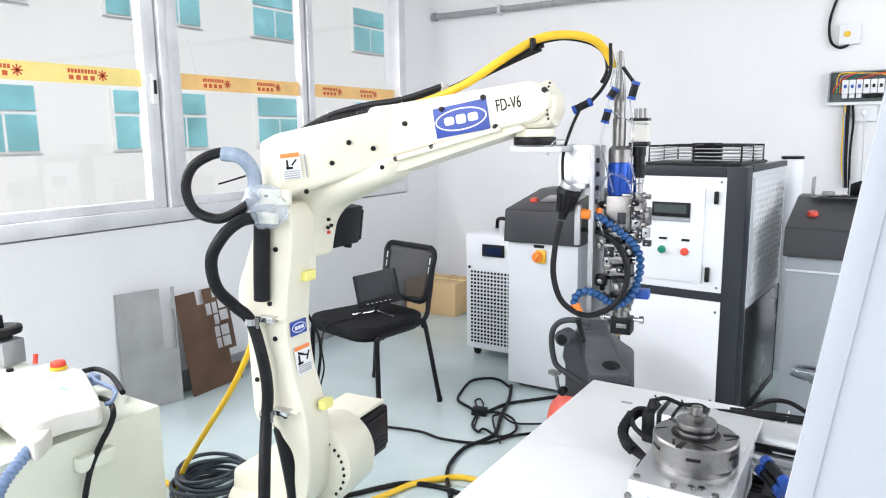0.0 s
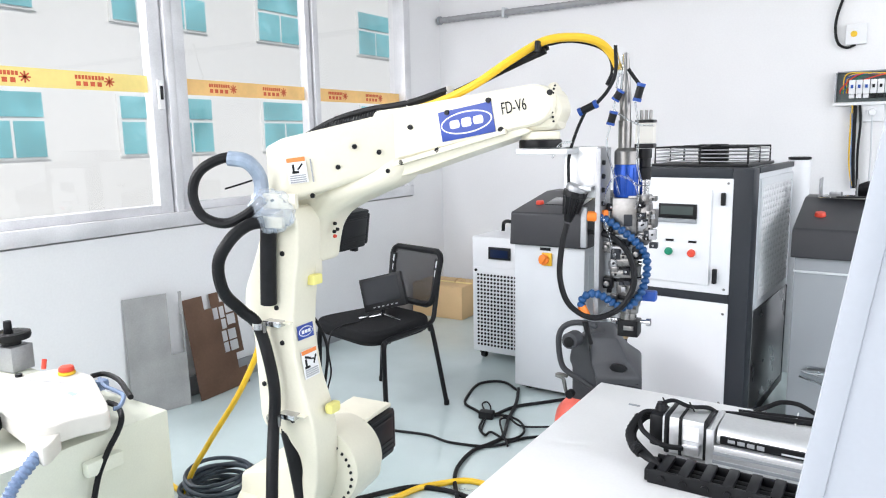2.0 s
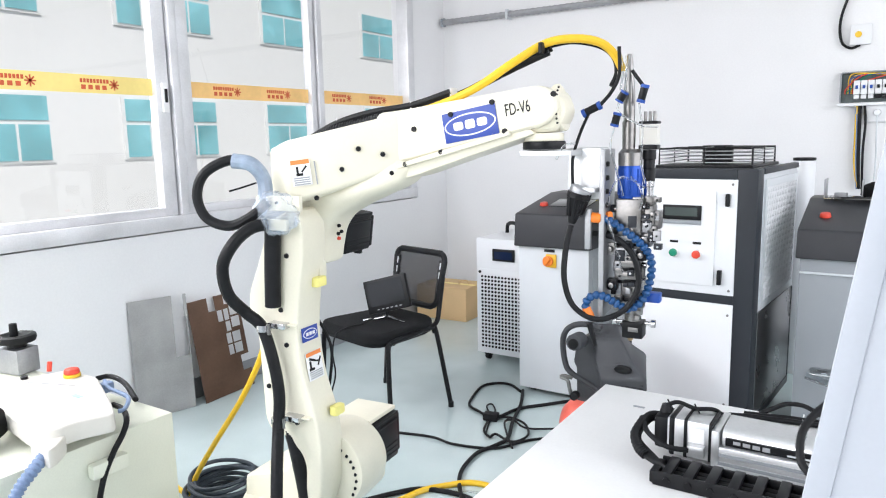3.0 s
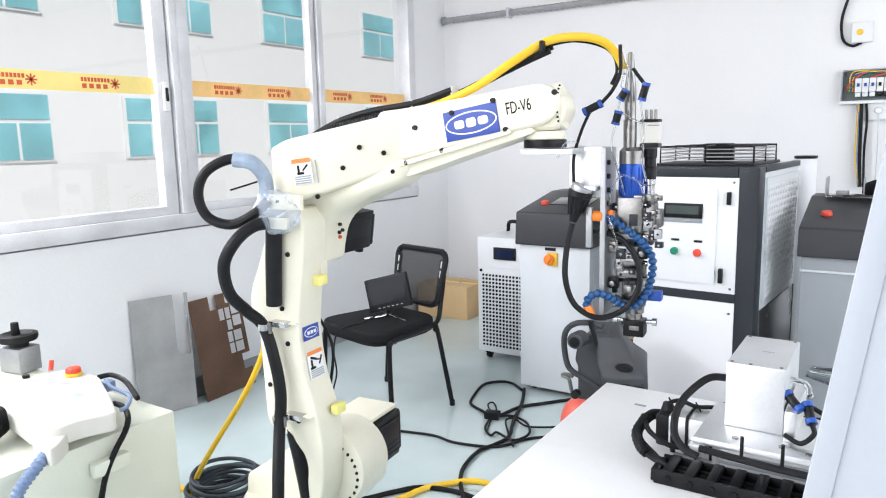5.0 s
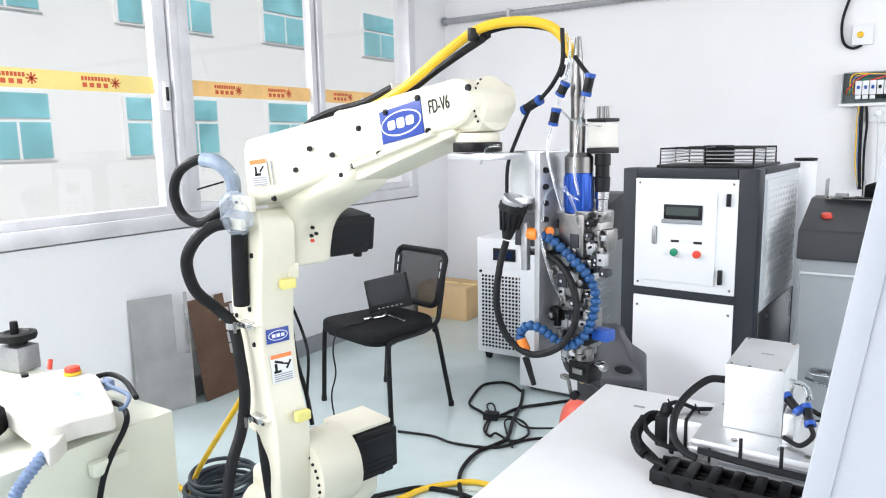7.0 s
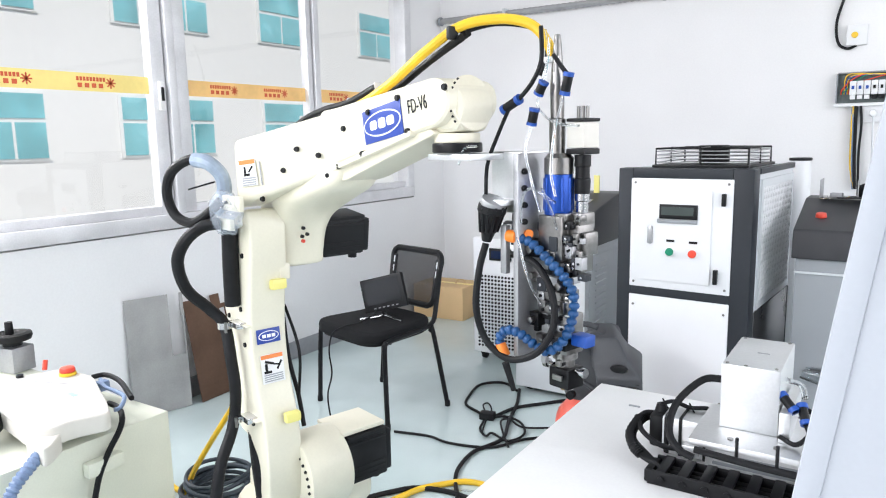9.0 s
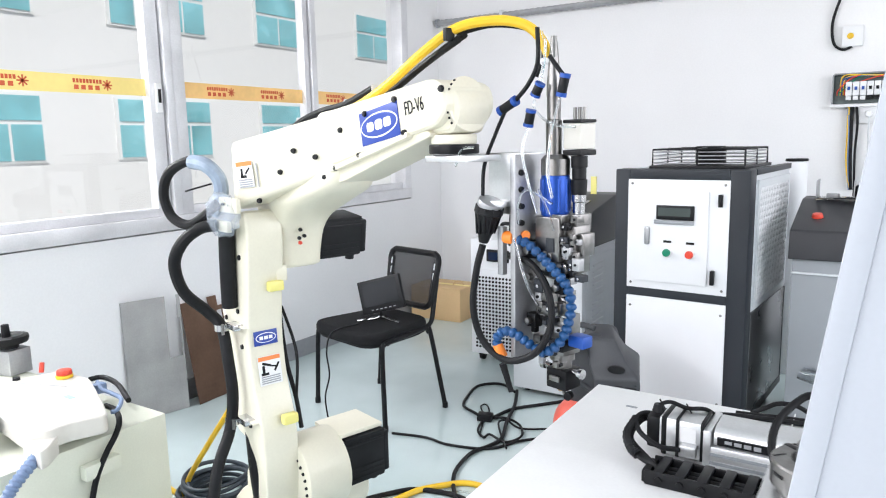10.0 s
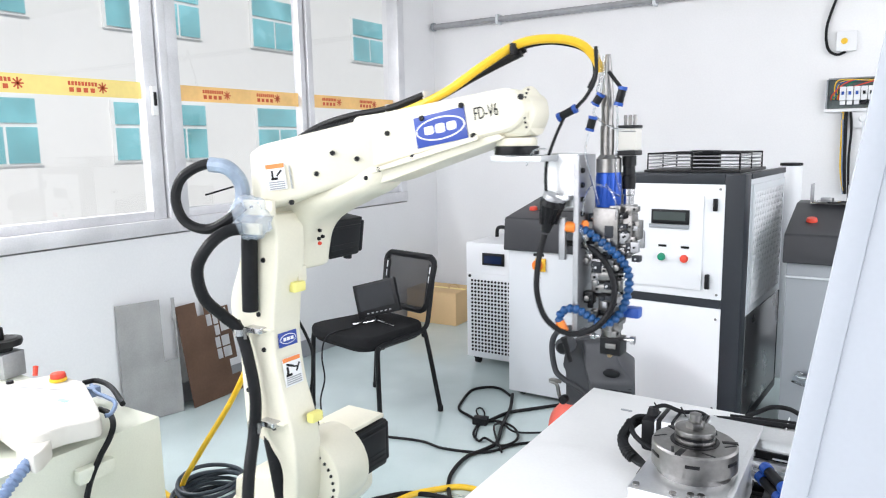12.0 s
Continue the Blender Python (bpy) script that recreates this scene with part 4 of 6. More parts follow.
    wrap.transform(Matrix.Translation((0.172, -0.212, 1.236)) @ Matrix.Diagonal((0.062, 0.030, 0.050, 1)))
    part("wrap", wrap, BAG, robot, "crumpled plastic wrap", angle=180)
    part("loose_wire", tube([(0.116, -0.210, 1.308), (0.099, -0.240, 1.299), (0.077, -0.260, 1.291)], 0.0022), RUBBER, robot)
    hb = [(0.138, -0.020, 1.410), (0.232, -0.020, 1.449), (0.333, -0.020, 1.471), (0.443, -0.020, 1.483), (0.547, -0.020, 1.509), (0.645, -0.020, 1.551), (0.712, -0.020, 1.579), (0.765, -0.020, 1.600)]
    for dw, dz in ((0.03, 0.004), (0.014, -0.006)):
        part("hose", tube([(u, w + dw + 0.002 * i, z + dz - 0.0018 * i) for i, (u, w, z) in enumerate(hb)], 0.007, n=6), RUBBER, robot, "black hose along the forearm")
    part("hose", tube([(u, w - 0.012, z - 0.002) for u, w, z in hb[:5]], 0.008, n=6), RUBBER, robot, "black hose along the forearm")
    part("hose_sleeve", tube([(0.167, -0.030, 1.409), (0.238, -0.030, 1.430), (0.322, -0.030, 1.444), (0.374, -0.030, 1.456)], 0.019, ridges=0.002, n=6), RUBBER, robot, "short corrugated black sleeve")
    part("fibre_cable", tube([(0.429, -0.045, 1.459), (0.516, -0.045, 1.476), (0.613, -0.040, 1.512), (0.692, -0.020, 1.562), (0.759, 0.010, 1.602), (0.816, 0.050, 1.611), (0.860, 0.080, 1.601), (0.887, 0.095, 1.574), (0.906, 0.100, 1.535)], 0.0092, n=8), YELLOW, robot, "thick yellow fibre cable arching to the head")
    part("hose", tube([(0.747, 0.020, 1.594), (0.800, 0.060, 1.606), (0.850, 0.100, 1.597), (0.880, 0.105, 1.573), (0.889, 0.100, 1.538), (0.880, 0.090, 1.509)], 0.005, n=8), RUBBER, robot)
    for p in [(0.547, -0.020, 1.505), (0.443, -0.020, 1.480), (0.232, -0.020, 1.449)]:
        part("cable_tie", box(0.004, 0.036, 0.022, p, 0.003), WHITEP, robot)
    part("cable_clip", box(0.010, 0.022, 0.024, (0.752, -0.004, 1.590), 0.003), BLACKP, robot)


build_robot()

# fixed foot of the robot
foot = thing("pedestal", pose(*AXIS, 0), "cream cast pedestal bolted to the floor under the robot", "pedestal")
part("casting", rod((0, 0, 0.03), (0, 0, 0.238), 0.19, 0.165, bevel=0.015, seg=40), CREAM, foot)
part("floor_plate", box(0.52, 0.52, 0.03, (0, 0, 0.015), 0.004), BLACKM, foot)
part("junction_box", box(0.10, 0.20, 0.12, (-0.20, 0, 0.12), 0.008), CREAM, foot)


# ---------- welding head on the robot's flange ----------
head = thing("laser_welding_head", pose(*AXIS, 0, 0, 0, YAW0), "steel and blue laser welding head with hoses on a bracket", "welding head")


def build_head():
    # bracket from the flange
    br = part("bracket", box(0.115, 0.14, 0.012, (0.770, 0.035, 1.366), 0.002), ALUB, head, "aluminium mounting bracket")
    part("bracket_block", span(0.795, 0.872, 0.052, 0.120, 1.262, 1.375, 0.003), ALUB, br)
    part("back_plate", span(0.872, 0.884, 0.03, 0.125, 1.0, 1.372, 0.002), ALUM, br)
    for z in (1.34, 1.31, 1.28, 1.25):
        bolt((0.884, 0.045, z), br, 0.006, (1, 0, 0))
    # optical column
    A, W = 0.925, 0.092
    part("fibre_plug", turned([(0, 0.014), (0.06, 0.0145), (0.062, 0.012), (0.10, 0.0125), (0.104, 0.013), (0.12, 0.0125), (0.19, 0.007), (0.205, 0.005)], (A - 0.004, W, 1.37), (A - 0.008, W, 1.9)), STEEL, head, "polished steel fibre plug")
    part("top_ring", turned([(0, 0.026), (0.028, 0.026), (0.036, 0.019)], (A, W, 1.335), (A, W, 1.5)), STEEL, head)
    part("collimator", rod((A, W, 1.262), (A, W, 1.335), 0.0255, bevel=0.003, seg=32), BLUEP, head, "blue anodised collimator")
    for k in range(10):
        a = 2 * math.pi * k / 10
        part("groove", rod((A + 0.0245 * math.cos(a), W + 0.0245 * math.sin(a), 1.27), (A + 0.0245 * math.cos(a), W + 0.0245 * math.sin(a), 1.328), 0.003, seg=8), BLUEP, head)
    part("cube", box(0.056, 0.056, 0.08, (A + 0.004, W, 1.222), 0.004), STEEL, head)
    part("side_module", box(0.030, 0.040, 0.085, (A + 0.041, W + 0.01, 1.205), 0.003), STEEL, head)
    part("side_module", box(0.014, 0.032, 0.040, (A + 0.062, W + 0.01, 1.215), 0.003), STEEL, head)
    part("focus_tube", rod((A, W, 1.19), (A, W, 1.08), 0.025, bevel=0.003, seg=32), STEEL, head)
    random.seed(11)
    for z in (1.172, 1.145, 1.118, 1.09):
        part("collar", box(0.054 + random.uniform(-0.008, 0.012)  , 0.052, 0.016, (A + random.uniform(-0.006, 0.006), W, z), 0.003), ALUM if z > 1.13 else STEEL, head)
    for k, (x, y, z, s) in enumerate(((-0.032, -0.02, 1.20, 0.026), (-0.034, -0.015, 1.15, 0.022), (0.034, -0.02, 1.14, 0.022), (0.032, -0.024, 1.10, 0.02), (-0.028, -0.024, 1.07, 0.022), (0.04, 0.0, 1.17, 0.024))):
        c = part("adjuster", box(s, s, s * 1.2, (A + x, W + y, z), 0.003), STEEL if k % 2 else BLACKM, head)
        part("knob", rod((A + x, W + y - s / 2, z), (A + x, W + y - s / 2 - 0.012, z), s * 0.3, bevel=0.002, seg=14), STEEL, c)
    # small blocks, screws and caps crowding the lower column
    random.seed(23)
    for k in range(34):
        z = random.uniform(1.035, 1.262)
        a = random.uniform(math.pi * 0.95, math.pi * 2.05)
        r = random.uniform(0.020, 0.034)
        x, y = A + 0.004 + r * math.cos(a), W + r * 0.8 * math.sin(a)
        sx, sz = random.uniform(0.010, 0.024), random.uniform(0.008, 0.026)
        mt = (STEEL, ALUM, BLACKM, STEEL, DARK)[k % 5]
        b = part("fitting", box(sx, sx * 0.9, sz, (x, y, z), 0.0018), mt, head)
        if k % 2:
            part("fitting_screw", rod((x, y - sx * 0.45, z), (x, y - sx * 0.45 - 0.003, z), 0.003, seg=8), CHROME if mt in (BLACKM, DARK) else BLACKM, b)
    random.seed(31)
    for k in range(30):
        x, y, z = A + random.uniform(0.022, 0.066), W - random.uniform(0.006, 0.018), random.uniform(1.155, 1.262)
        sx, sz = random.uniform(0.007, 0.018), random.uniform(0.006, 0.022)
        mt = (STEEL, BLACKM, STEEL, DARK, ALUM)[k % 5]
        b = part("fitting", box(sx, sx, sz, (x, y, z), 0.0015), mt, head)
        part("fitting_screw", rod((x, y - sx * 0.5, z), (x, y - sx * 0.5 - 0.002, z), 0.0024, seg=8), CHROME if mt in (BLACKM, DARK) else BLACKM, b)
    for k in range(16):
        x, y, z = A + random.uniform(-0.026, 0.03), W - random.uniform(0.022, 0.030), random.uniform(0.992, 1.075)
        sx, sz = random.uniform(0.008, 0.017), random.uniform(0.006, 0.018)
        part("fitting", box(sx, sx, sz, (x, y, z), 0.0015), (STEEL, BLACKM, ALUM, DARK)[k % 4], head)
    for k in range(5):
        part("black_gap", rod((A, W, 1.185 - k * 0.028), (A, W, 1.192 - k * 0.028), 0.028, seg=28), BLACKM, head)
    for k in range(6):
        z = 1.055 + k * 0.03
        part("adjust_screw", turned([(0, 0.004), (0.008, 0.004), (0.009, 0.0065), (0.018, 0.0065)], (A + 0.025, W - 0.015, z), (A + 0.5, W - 0.015, z), seg=12), CHROME, head)
    A, W = A + 0.010, W + 0.010
    part("lower_body", box(0.048, 0.048, 0.075, (A, W, 1.045), 0.005), STEEL, head)
    part("drawer", box(0.042, 0.052, 0.022, (A + 0.004, W - 0.004, 1.028), 0.003), BLACKM, head)
    part("blue_clip", box(0.035, 0.028, 0.022, (A + 0.046, W - 0.006, 1.040), 0.004), BLUEF, head, "blue hose clip")
    part("neck", turned([(0, 0.023), (0.012, 0.023), (0.014, 0.018), (0.03, 0.018)], (A, W, 1.008), (A, W, 0.5)), STEEL, head)
    nz = part("air_knife", box(0.046, 0.044, 0.038, (A + 0.004, W - 0.001, 0.962), 0.003), BLACKM, head, "black air knife block")
    part("slot", box(0.022, 0.004, 0.010, (A + 0.008, W - 0.031, 0.966), 0.001), STEEL, nz)
    for sx in (-1, 1):
        part("thumb_screw", turned([(0, 0.005), (0.012, 0.005), (0.013, 0.009), (0.022, 0.009)], (A + 0.004 + sx * 0.026, W - 0.005, 0.978), (A + 0.004 + sx * 0.2, W - 0.005, 0.978)), CHROME, nz)
    part("nozzle", turned([(0, 0.009), (0.010, 0.009), (0.018, 0.004)], (A - 0.004, W, 0.95), (A - 0.004, W, 0.5)), material("brass_nozzle", (0.36, 0.27, 0.16), 0.3, 1.0, stain=0.1), head)
    # camera beside the column
    C, V = 0.962, 0.112
    cm = part("camera_body", box(0.038, 0.042, 0.044, (C, V, 1.402), 0.003), PENDW, head, "ivory machine-vision camera")
    part("camera_base", box(0.040, 0.044, 0.010, (C, V, 1.374), 0.002), BLACKP, cm)
    part("camera_top", box(0.040, 0.044, 0.006, (C, V, 1.428), 0.002), BLACKP, cm)
    for k in range(3):
        part("connector", rod((C - 0.010 + k * 0.010, V, 1.43), (C - 0.010 + k * 0.010, V, 1.452), 0.0035, seg=12), STEEL, cm)
    part("lens", turned([(0, 0.0145), (0.02, 0.0145), (0.021, 0.0125), (0.04, 0.0125), (0.042, 0.0145), (0.068, 0.0135)], (C, V, 1.368), (C, V, 0.5)), BLACKP, head, "black lens barrel")
    part("lens_mount", turned([(0, 0.013), (0.012, 0.013), (0.014, 0.011), (0.036, 0.011)], (C, V, 1.300), (C, V, 0.5)), CHROME, head)
    part("mirror_block", box(0.032, 0.040, 0.03, (C, V - 0.003, 1.252), 0.003), STEEL, head)
    # plug with its long black cable loop
    pg = part("power_plug", turned([(0, 0.026), (0.012, 0.027), (0.014, 0.024), (0.05, 0.014), (0.07, 0.009)], (0.832, 0.018, 1.279), (0.811, 0.018, 1.197)), BLACKP, head, "black round plug with a ribbed grip")
    b = Vector((0.832, 0.018, 1.279))
    for k in range(12):
        a = 2 * math.pi * k / 12
        part("grip_rib", rod(b + Vector((0.025 * math.cos(a), 0.025 * math.sin(a), -0.004)), b + Vector((-0.011 + 0.016 * math.cos(a), 0.016 * math.sin(a), -0.050)), 0.003, seg=6), BLACKP, pg)
    part("plug_flange", rod((0.838, 0.018, 1.289), (0.832, 0.018, 1.277), 0.0245, bevel=0.002), ALUM, pg, "aluminium plug plate")
    part("plug_arm", box(0.05, 0.045, 0.010, (0.842, 0.035, 1.284), 0.002), ALUB, pg)
    part("power_cable", tube([(0.813, 0.018, 1.206), (0.805, 0.008, 1.156), (0.804, 0.000, 1.085), (0.824, 0.006, 1.025), (0.873, 0.016, 0.997), (0.925, 0.030, 1.015), (0.953, 0.040, 1.055), (0.958, 0.045, 1.096), (0.945, 0.046, 1.140), (0.915, 0.048, 1.172), (0.877, 0.052, 1.184), (0.835, 0.055, 1.184)], 0.0066, n=8), RUBBER, head, "looped black power cable")
    # blue segmented coolant hose with orange ends
    line = smooth_line([(0.872, 0.036, 1.222), (0.892, 0.048, 1.215), (0.912, 0.052, 1.202), (0.945, 0.054, 1.178), (0.972, 0.064, 1.148), (0.981, 0.070, 1.115), (0.976, 0.066, 1.070), (0.962, 0.056, 1.036), (0.938, 0.046, 1.020), (0.915, 0.038, 1.030), (0.892, 0.028, 1.046), (0.871, 0.021, 1.051), (0.853, 0.018, 1.041), (0.848, 0.019, 1.023)], 10)
    seglen, acc = 0.0118, 0.0
    for a, b in zip(line, line[1:]):
        acc += (b - a).length
        if acc >= seglen:
            d = (b - a).normalized()
            part("hose_segment", turned([(-0.0065, 0.0058), (-0.004, 0.0088), (0.0005, 0.0098), (0.004, 0.0080), (0.0055, 0.0056), (0.008, 0.0056)], b, b + d, seg=14), BLUEH, head, angle=60)
            acc = 0.0
    p, q = Vector((0.855, 0.034, 1.223)), Vector((0.876, 0.036, 1.222))
    part("hose_valve", rod(p, q, 0.0115, bevel=0.003), ORANGE, head, "orange hose fitting")
    p, q = Vector((0.848, 0.019, 1.024)), Vector((0.857, 0.022, 0.998))
    part("hose_nozzle", rod(p, q, 0.009, 0.012, bevel=0.003), ORANGE, head, "orange hose nozzle")
    part("nozzle_tip", rod((0.855, 0.026, 0.984), (0.867, 0.036, 0.930), 0.007, 0.005), RUBBER, head)
    part("valve_plate", box(0.014, 0.012, 0.09, (0.848, 0.034, 1.197), 0.002), ALUM, head)
    part("valve_knob", rod((0.873, 0.060, 1.226), (0.893, 0.050, 1.228), 0.008), ORANGE, head)
    # air lines and push-in connectors
    def push_in(p, q, body, ring):
        p, q = Vector(p), Vector(q)
        d = q - p
        b = part("push_in_connector", rod(p, q, 0.0085, bevel=0.002, seg=14), body, head, "black connector with blue rings")
        part("ring", rod(p - d * 0.06, p + d * 0.14, 0.0095, seg=14), ring, b)
        part("ring", rod(q - d * 0.14, q + d * 0.06, 0.0095, seg=14), ring, b)
    push_in((0.866, 0.052, 1.467), (0.830, 0.050, 1.450), BLACKP, BLUEF)
    push_in((0.917, 0.060, 1.493), (0.905, 0.060, 1.474), BLACKP, BLUEF)
    push_in((0.956, 0.080, 1.506), (0.947, 0.080, 1.472), BLACKP, BLUEF)
    push_in((0.905, 0.050, 1.448), (0.898, 0.050, 1.422), BLACKP, BLUEF)
    part("air_line", tube([(0.901, 0.070, 1.590), (0.902, 0.070, 1.532), (0.888, 0.062, 1.495), (0.866, 0.052, 1.467)], 0.004), RUBBER, head)
    part("air_line", tube([(0.842, 0.050, 1.450), (0.826, 0.040, 1.408), (0.815, 0.022, 1.352), (0.818, 0.014, 1.290)], 0.0035), RUBBER, head, "thin black line to the plug")
    part("air_line", tube([(0.929, 0.070, 1.539), (0.941, 0.075, 1.521), (0.953, 0.080, 1.504)], 0.004), RUBBER, head)
    for l in ([(0.905, 0.060, 1.472), (0.904, 0.060, 1.452), (0.936, 0.050, 1.431), (0.959, 0.060, 1.420), (0.987, 0.070, 1.418)], [(0.898, 0.050, 1.420), (0.893, 0.040, 1.377), (0.908, 0.040, 1.322), (0.920, 0.050, 1.270)], [(0.944, 0.080, 1.468), (0.960, 0.040, 1.411), (0.961, 0.030, 1.343), (0.971, 0.030, 1.300)],
              [(0.916, 0.075, 1.570), (0.917, 0.070, 1.530), (0.916, 0.060, 1.491)], [(0.971, 0.030, 1.290), (0.924, 0.020, 1.313), (0.902, 0.020, 1.287), (0.892, 0.030, 1.250)], [(0.941, 0.030, 1.313), (0.960, 0.020, 1.295), (0.965, 0.030, 1.270), (0.957, 0.050, 1.242)], [(0.892, 0.020, 1.225), (0.908, 0.020, 1.179), (0.917, 0.030, 1.137), (0.922, 0.050, 1.103)],
              [(0.833, -0.020, 1.386), (0.811, -0.030, 1.382), (0.794, -0.030, 1.353)], [(0.898, 0.085, 1.585), (0.905, 0.085, 1.56), (0.908, 0.08, 1.535), (0.905, 0.07, 1.50)]):
        part("air_line", tube(l, 0.0021, seg=8), CLEARH, head, "clear air line")
    part("cable_tie", rod((0.894, 0.090, 1.534), (0.927, 0.090, 1.533), 0.006, seg=10), WHITEP, head)


build_head()

# ---------- the white table and its double slide ----------


def work_table():
    t = thing("work_table", pose(0, 0, 0), "white laminate work table with bolt holes", "table")
    part("tabletop", span(-0.57, 1.1, 0.22, 1.588, 0.755, 0.80, 0.003), TABLE, t, smooth=True)
    for x in (-0.52, 1.05):
        for y in (0.27, 1.53):
            part("leg", span(x - 0.03, x + 0.03, y - 0.03, y + 0.03, 0, 0.755, 0.003), GREYM, t)
    part("apron", span(-0.55, 1.08, 1.54, 1.565, 0.66, 0.755), GREYM, t)
    part("apron", span(-0.55, -0.525, 0.24, 1.54, 0.66, 0.755), GREYM, t)
    for p in [(-0.453, 1.481, 0.800)]:
        part("bolt_hole", plate(rounded([(-0.013, -0.004), (0.013, -0.004), (0.013, 0.004), (-0.013, 0.004)], 0.004), 0.0012, Matrix.Translation((p[0], p[1], 0.8))), GREYM, t)


work_table()


def slide():
    s = thing("linear_slide", pose(0, 0.095, 0.80), "aluminium linear slide with a servo motor and cable chain", "linear actuator")
    part("profile", span(-0.245, 1.0, 1.16, 1.265, 0.0, 0.045, 0.003), ALUB, s)
    part("cover", plate(rounded([(1.163, 0.045), (1.262, 0.045), (1.258, 0.070), (1.245, 0.078), (1.178, 0.078), (1.166, 0.070)], 0.012, 3), 1.22, axes((-0.235, 0, 0), (0, 1, 0), (0, 0, 1)), 0.002), ALUB, s, "smooth aluminium cover")
    part("slot", span(-0.228, 1.0, 1.1605, 1.17, 0.050, 0.064), BLACKM, s, "black slot with small print")
    for k in range(4):
        part("print_bar", span(-0.215 + k * 0.016, -0.203 + k * 0.016, 1.1597, 1.1605, 0.055 - k * 0.0006, 0.061), GREYT, s, smooth=False)
    part("print_bar", span(-0.128, -0.085, 1.1597, 1.1605, 0.053, 0.056), GREYS, s, smooth=False)
    for z in (0.012, 0.028):
        part("groove", span(-0.245, 1.0, 1.1585, 1.161, z, z + 0.006), GREYM, s)
    part("end_plate", span(-0.252, -0.238, 1.158, 1.263, 0.0, 0.074, 0.003), ALUB, s)
    m = part("servo_motor", span(-0.334, -0.252, 1.168, 1.242, 0.008, 0.080, 0.007), ALUB, s, "square aluminium servo motor")
    part("end_bell", span(-0.360, -0.332, 1.173, 1.237, 0.012, 0.076, 0.010), BLACKP, m, "black encoder cap")
    for x, e in ((-0.330, 0.012), (-0.302, 0.006), (-0.258, 0.006)):
        part("strap", span(x, x + e, 1.1665, 1.2435, 0.0065, 0.0815, 0.006), BLACKP, m)
    part("type_label", span(-0.294, -0.266, 1.1668, 1.168, 0.040, 0.068), WHITEP, m, smooth=False)
    part("plug_socket", span(-0.292, -0.262, 1.150, 1.168, 0.018, 0.040, 0.004), ALUB, m, "bright connector on the motor's side")
    part("gland", rod((-0.345, 1.205, 0.076), (-0.345, 1.205, 0.090), 0.012, 0.008, seg=14), BLACKP, m)
    for k in range(5):
        o = k * 0.0045
        part("cable", tube([(-0.350, 1.205 + o, 0.070 - o), (-0.376, 1.19 + o, 0.068 - o), (-0.384 + o * 0.4, 1.14, 0.047 - o * 0.4), (-0.352 + o, 1.10, 0.026), (-0.30, 1.085 - o * 0.6, 0.016)], 0.0045), RUBBER, s)
    part("cable_sleeve", tube([(-0.380, 1.180, 0.062), (-0.384, 1.14, 0.046), (-0.368, 1.11, 0.034), (-0.352, 1.10, 0.027)], 0.0095, ridges=0.0012), RUBBER, s)
    part("cable", tube([(-0.290, 1.152, 0.030), (-0.325, 1.140, 0.034), (-0.360, 1.145, 0.050), (-0.378, 1.17, 0.060)], 0.005), RUBBER, s)
    part("cable", tube([(-0.345, 1.205, 0.088), (-0.325, 1.215, 0.094), (-0.295, 1.222, 0.085), (-0.262, 1.235, 0.084), (-0.245, 1.275, 0.050), (-0.24, 1.30, 0.012)], 0.004), RUBBER, s)
    for x in (-0.335, -0.285):
        part("cable_tie", rod((x, 1.213, 0.080), (x - 0.008, 1.205, 0.100), 0.0015, seg=6), BLACKP, s)
    # cable chain in front
    part("chain_tray", span(-0.322, 1.0, 1.055, 1.115, 0.0, 0.004), BLACKP, s, "black chain tray")
    part("chain_wall", span(-0.325, 1.0, 1.050, 1.056, 0.0, 0.026, 0.002), BLACKP, s)
    part("chain_wall", span(-0.325, 1.0, 1.114, 1.120, 0.0, 0.026, 0.002), BLACKP, s)
    part("chain_end", span(-0.332, -0.318, 1.056, 1.114, 0.0, 0.022, 0.003), BLACKP, s)
    for k in range(36):
        x = -0.31 + k * 0.036
        part("chain_bar", span(x, x + 0.017, 1.050, 1.120, 0.020, 0.028, 0.002), BLACKP, s)
        part("chain_pin", rod((x + 0.009, 1.050, 0.013), (x + 0.009, 1.047, 0.013), 0.006, seg=10), BLACKM, s)
    for k in range(3):
        part("cable", tube([(-0.31, 1.068 + k * 0.016, 0.013), (0.3, 1.068 + k * 0.016, 0.012), (1.0, 1.068 + k * 0.016, 0.012)], 0.0055, n=2), RUBBER if k else GREYM, s)
    part("lamp_rail", span(-0.20, 1.0, 1.118, 1.126, 0.006, 0.020), CHROME, s)


slide()

tc = thing("table_cable", pose(0, 0, 0.80), "black cables tied together along the table's far edge", "cable")
part("run", tube([(-0.335, 1.440, 0.006), (-0.302, 1.500, 0.006), (-0.241, 1.528, 0.006), (-0.191, 1.535, 0.007), (-0.128, 1.545, 0.007), (0.02, 1.56, 0.007), (0.3, 1.55, 0.007)], 0.0055), RUBBER, tc)
part("run", tube([(-0.245, 1.540, 0.006), (-0.191, 1.548, 0.007), (-0.128, 1.559, 0.007), (0.02, 1.572, 0.007), (0.3, 1.562, 0.007)], 0.0065), RUBBER, tc)
part("run", tube([(-0.215, 1.550, 0.010), (-0.190, 1.568, 0.020), (-0.167, 1.572, 0.032), (-0.134, 1.572, 0.034), (-0.10, 1.565, 0.022), (-0.06, 1.56, 0.010)], 0.005), RUBBER, tc)
part("cable_tie", rod((-0.135, 1.535, 0.002), (-0.133, 1.570, 0.016), 0.0015, seg=6), WHITEP, tc)

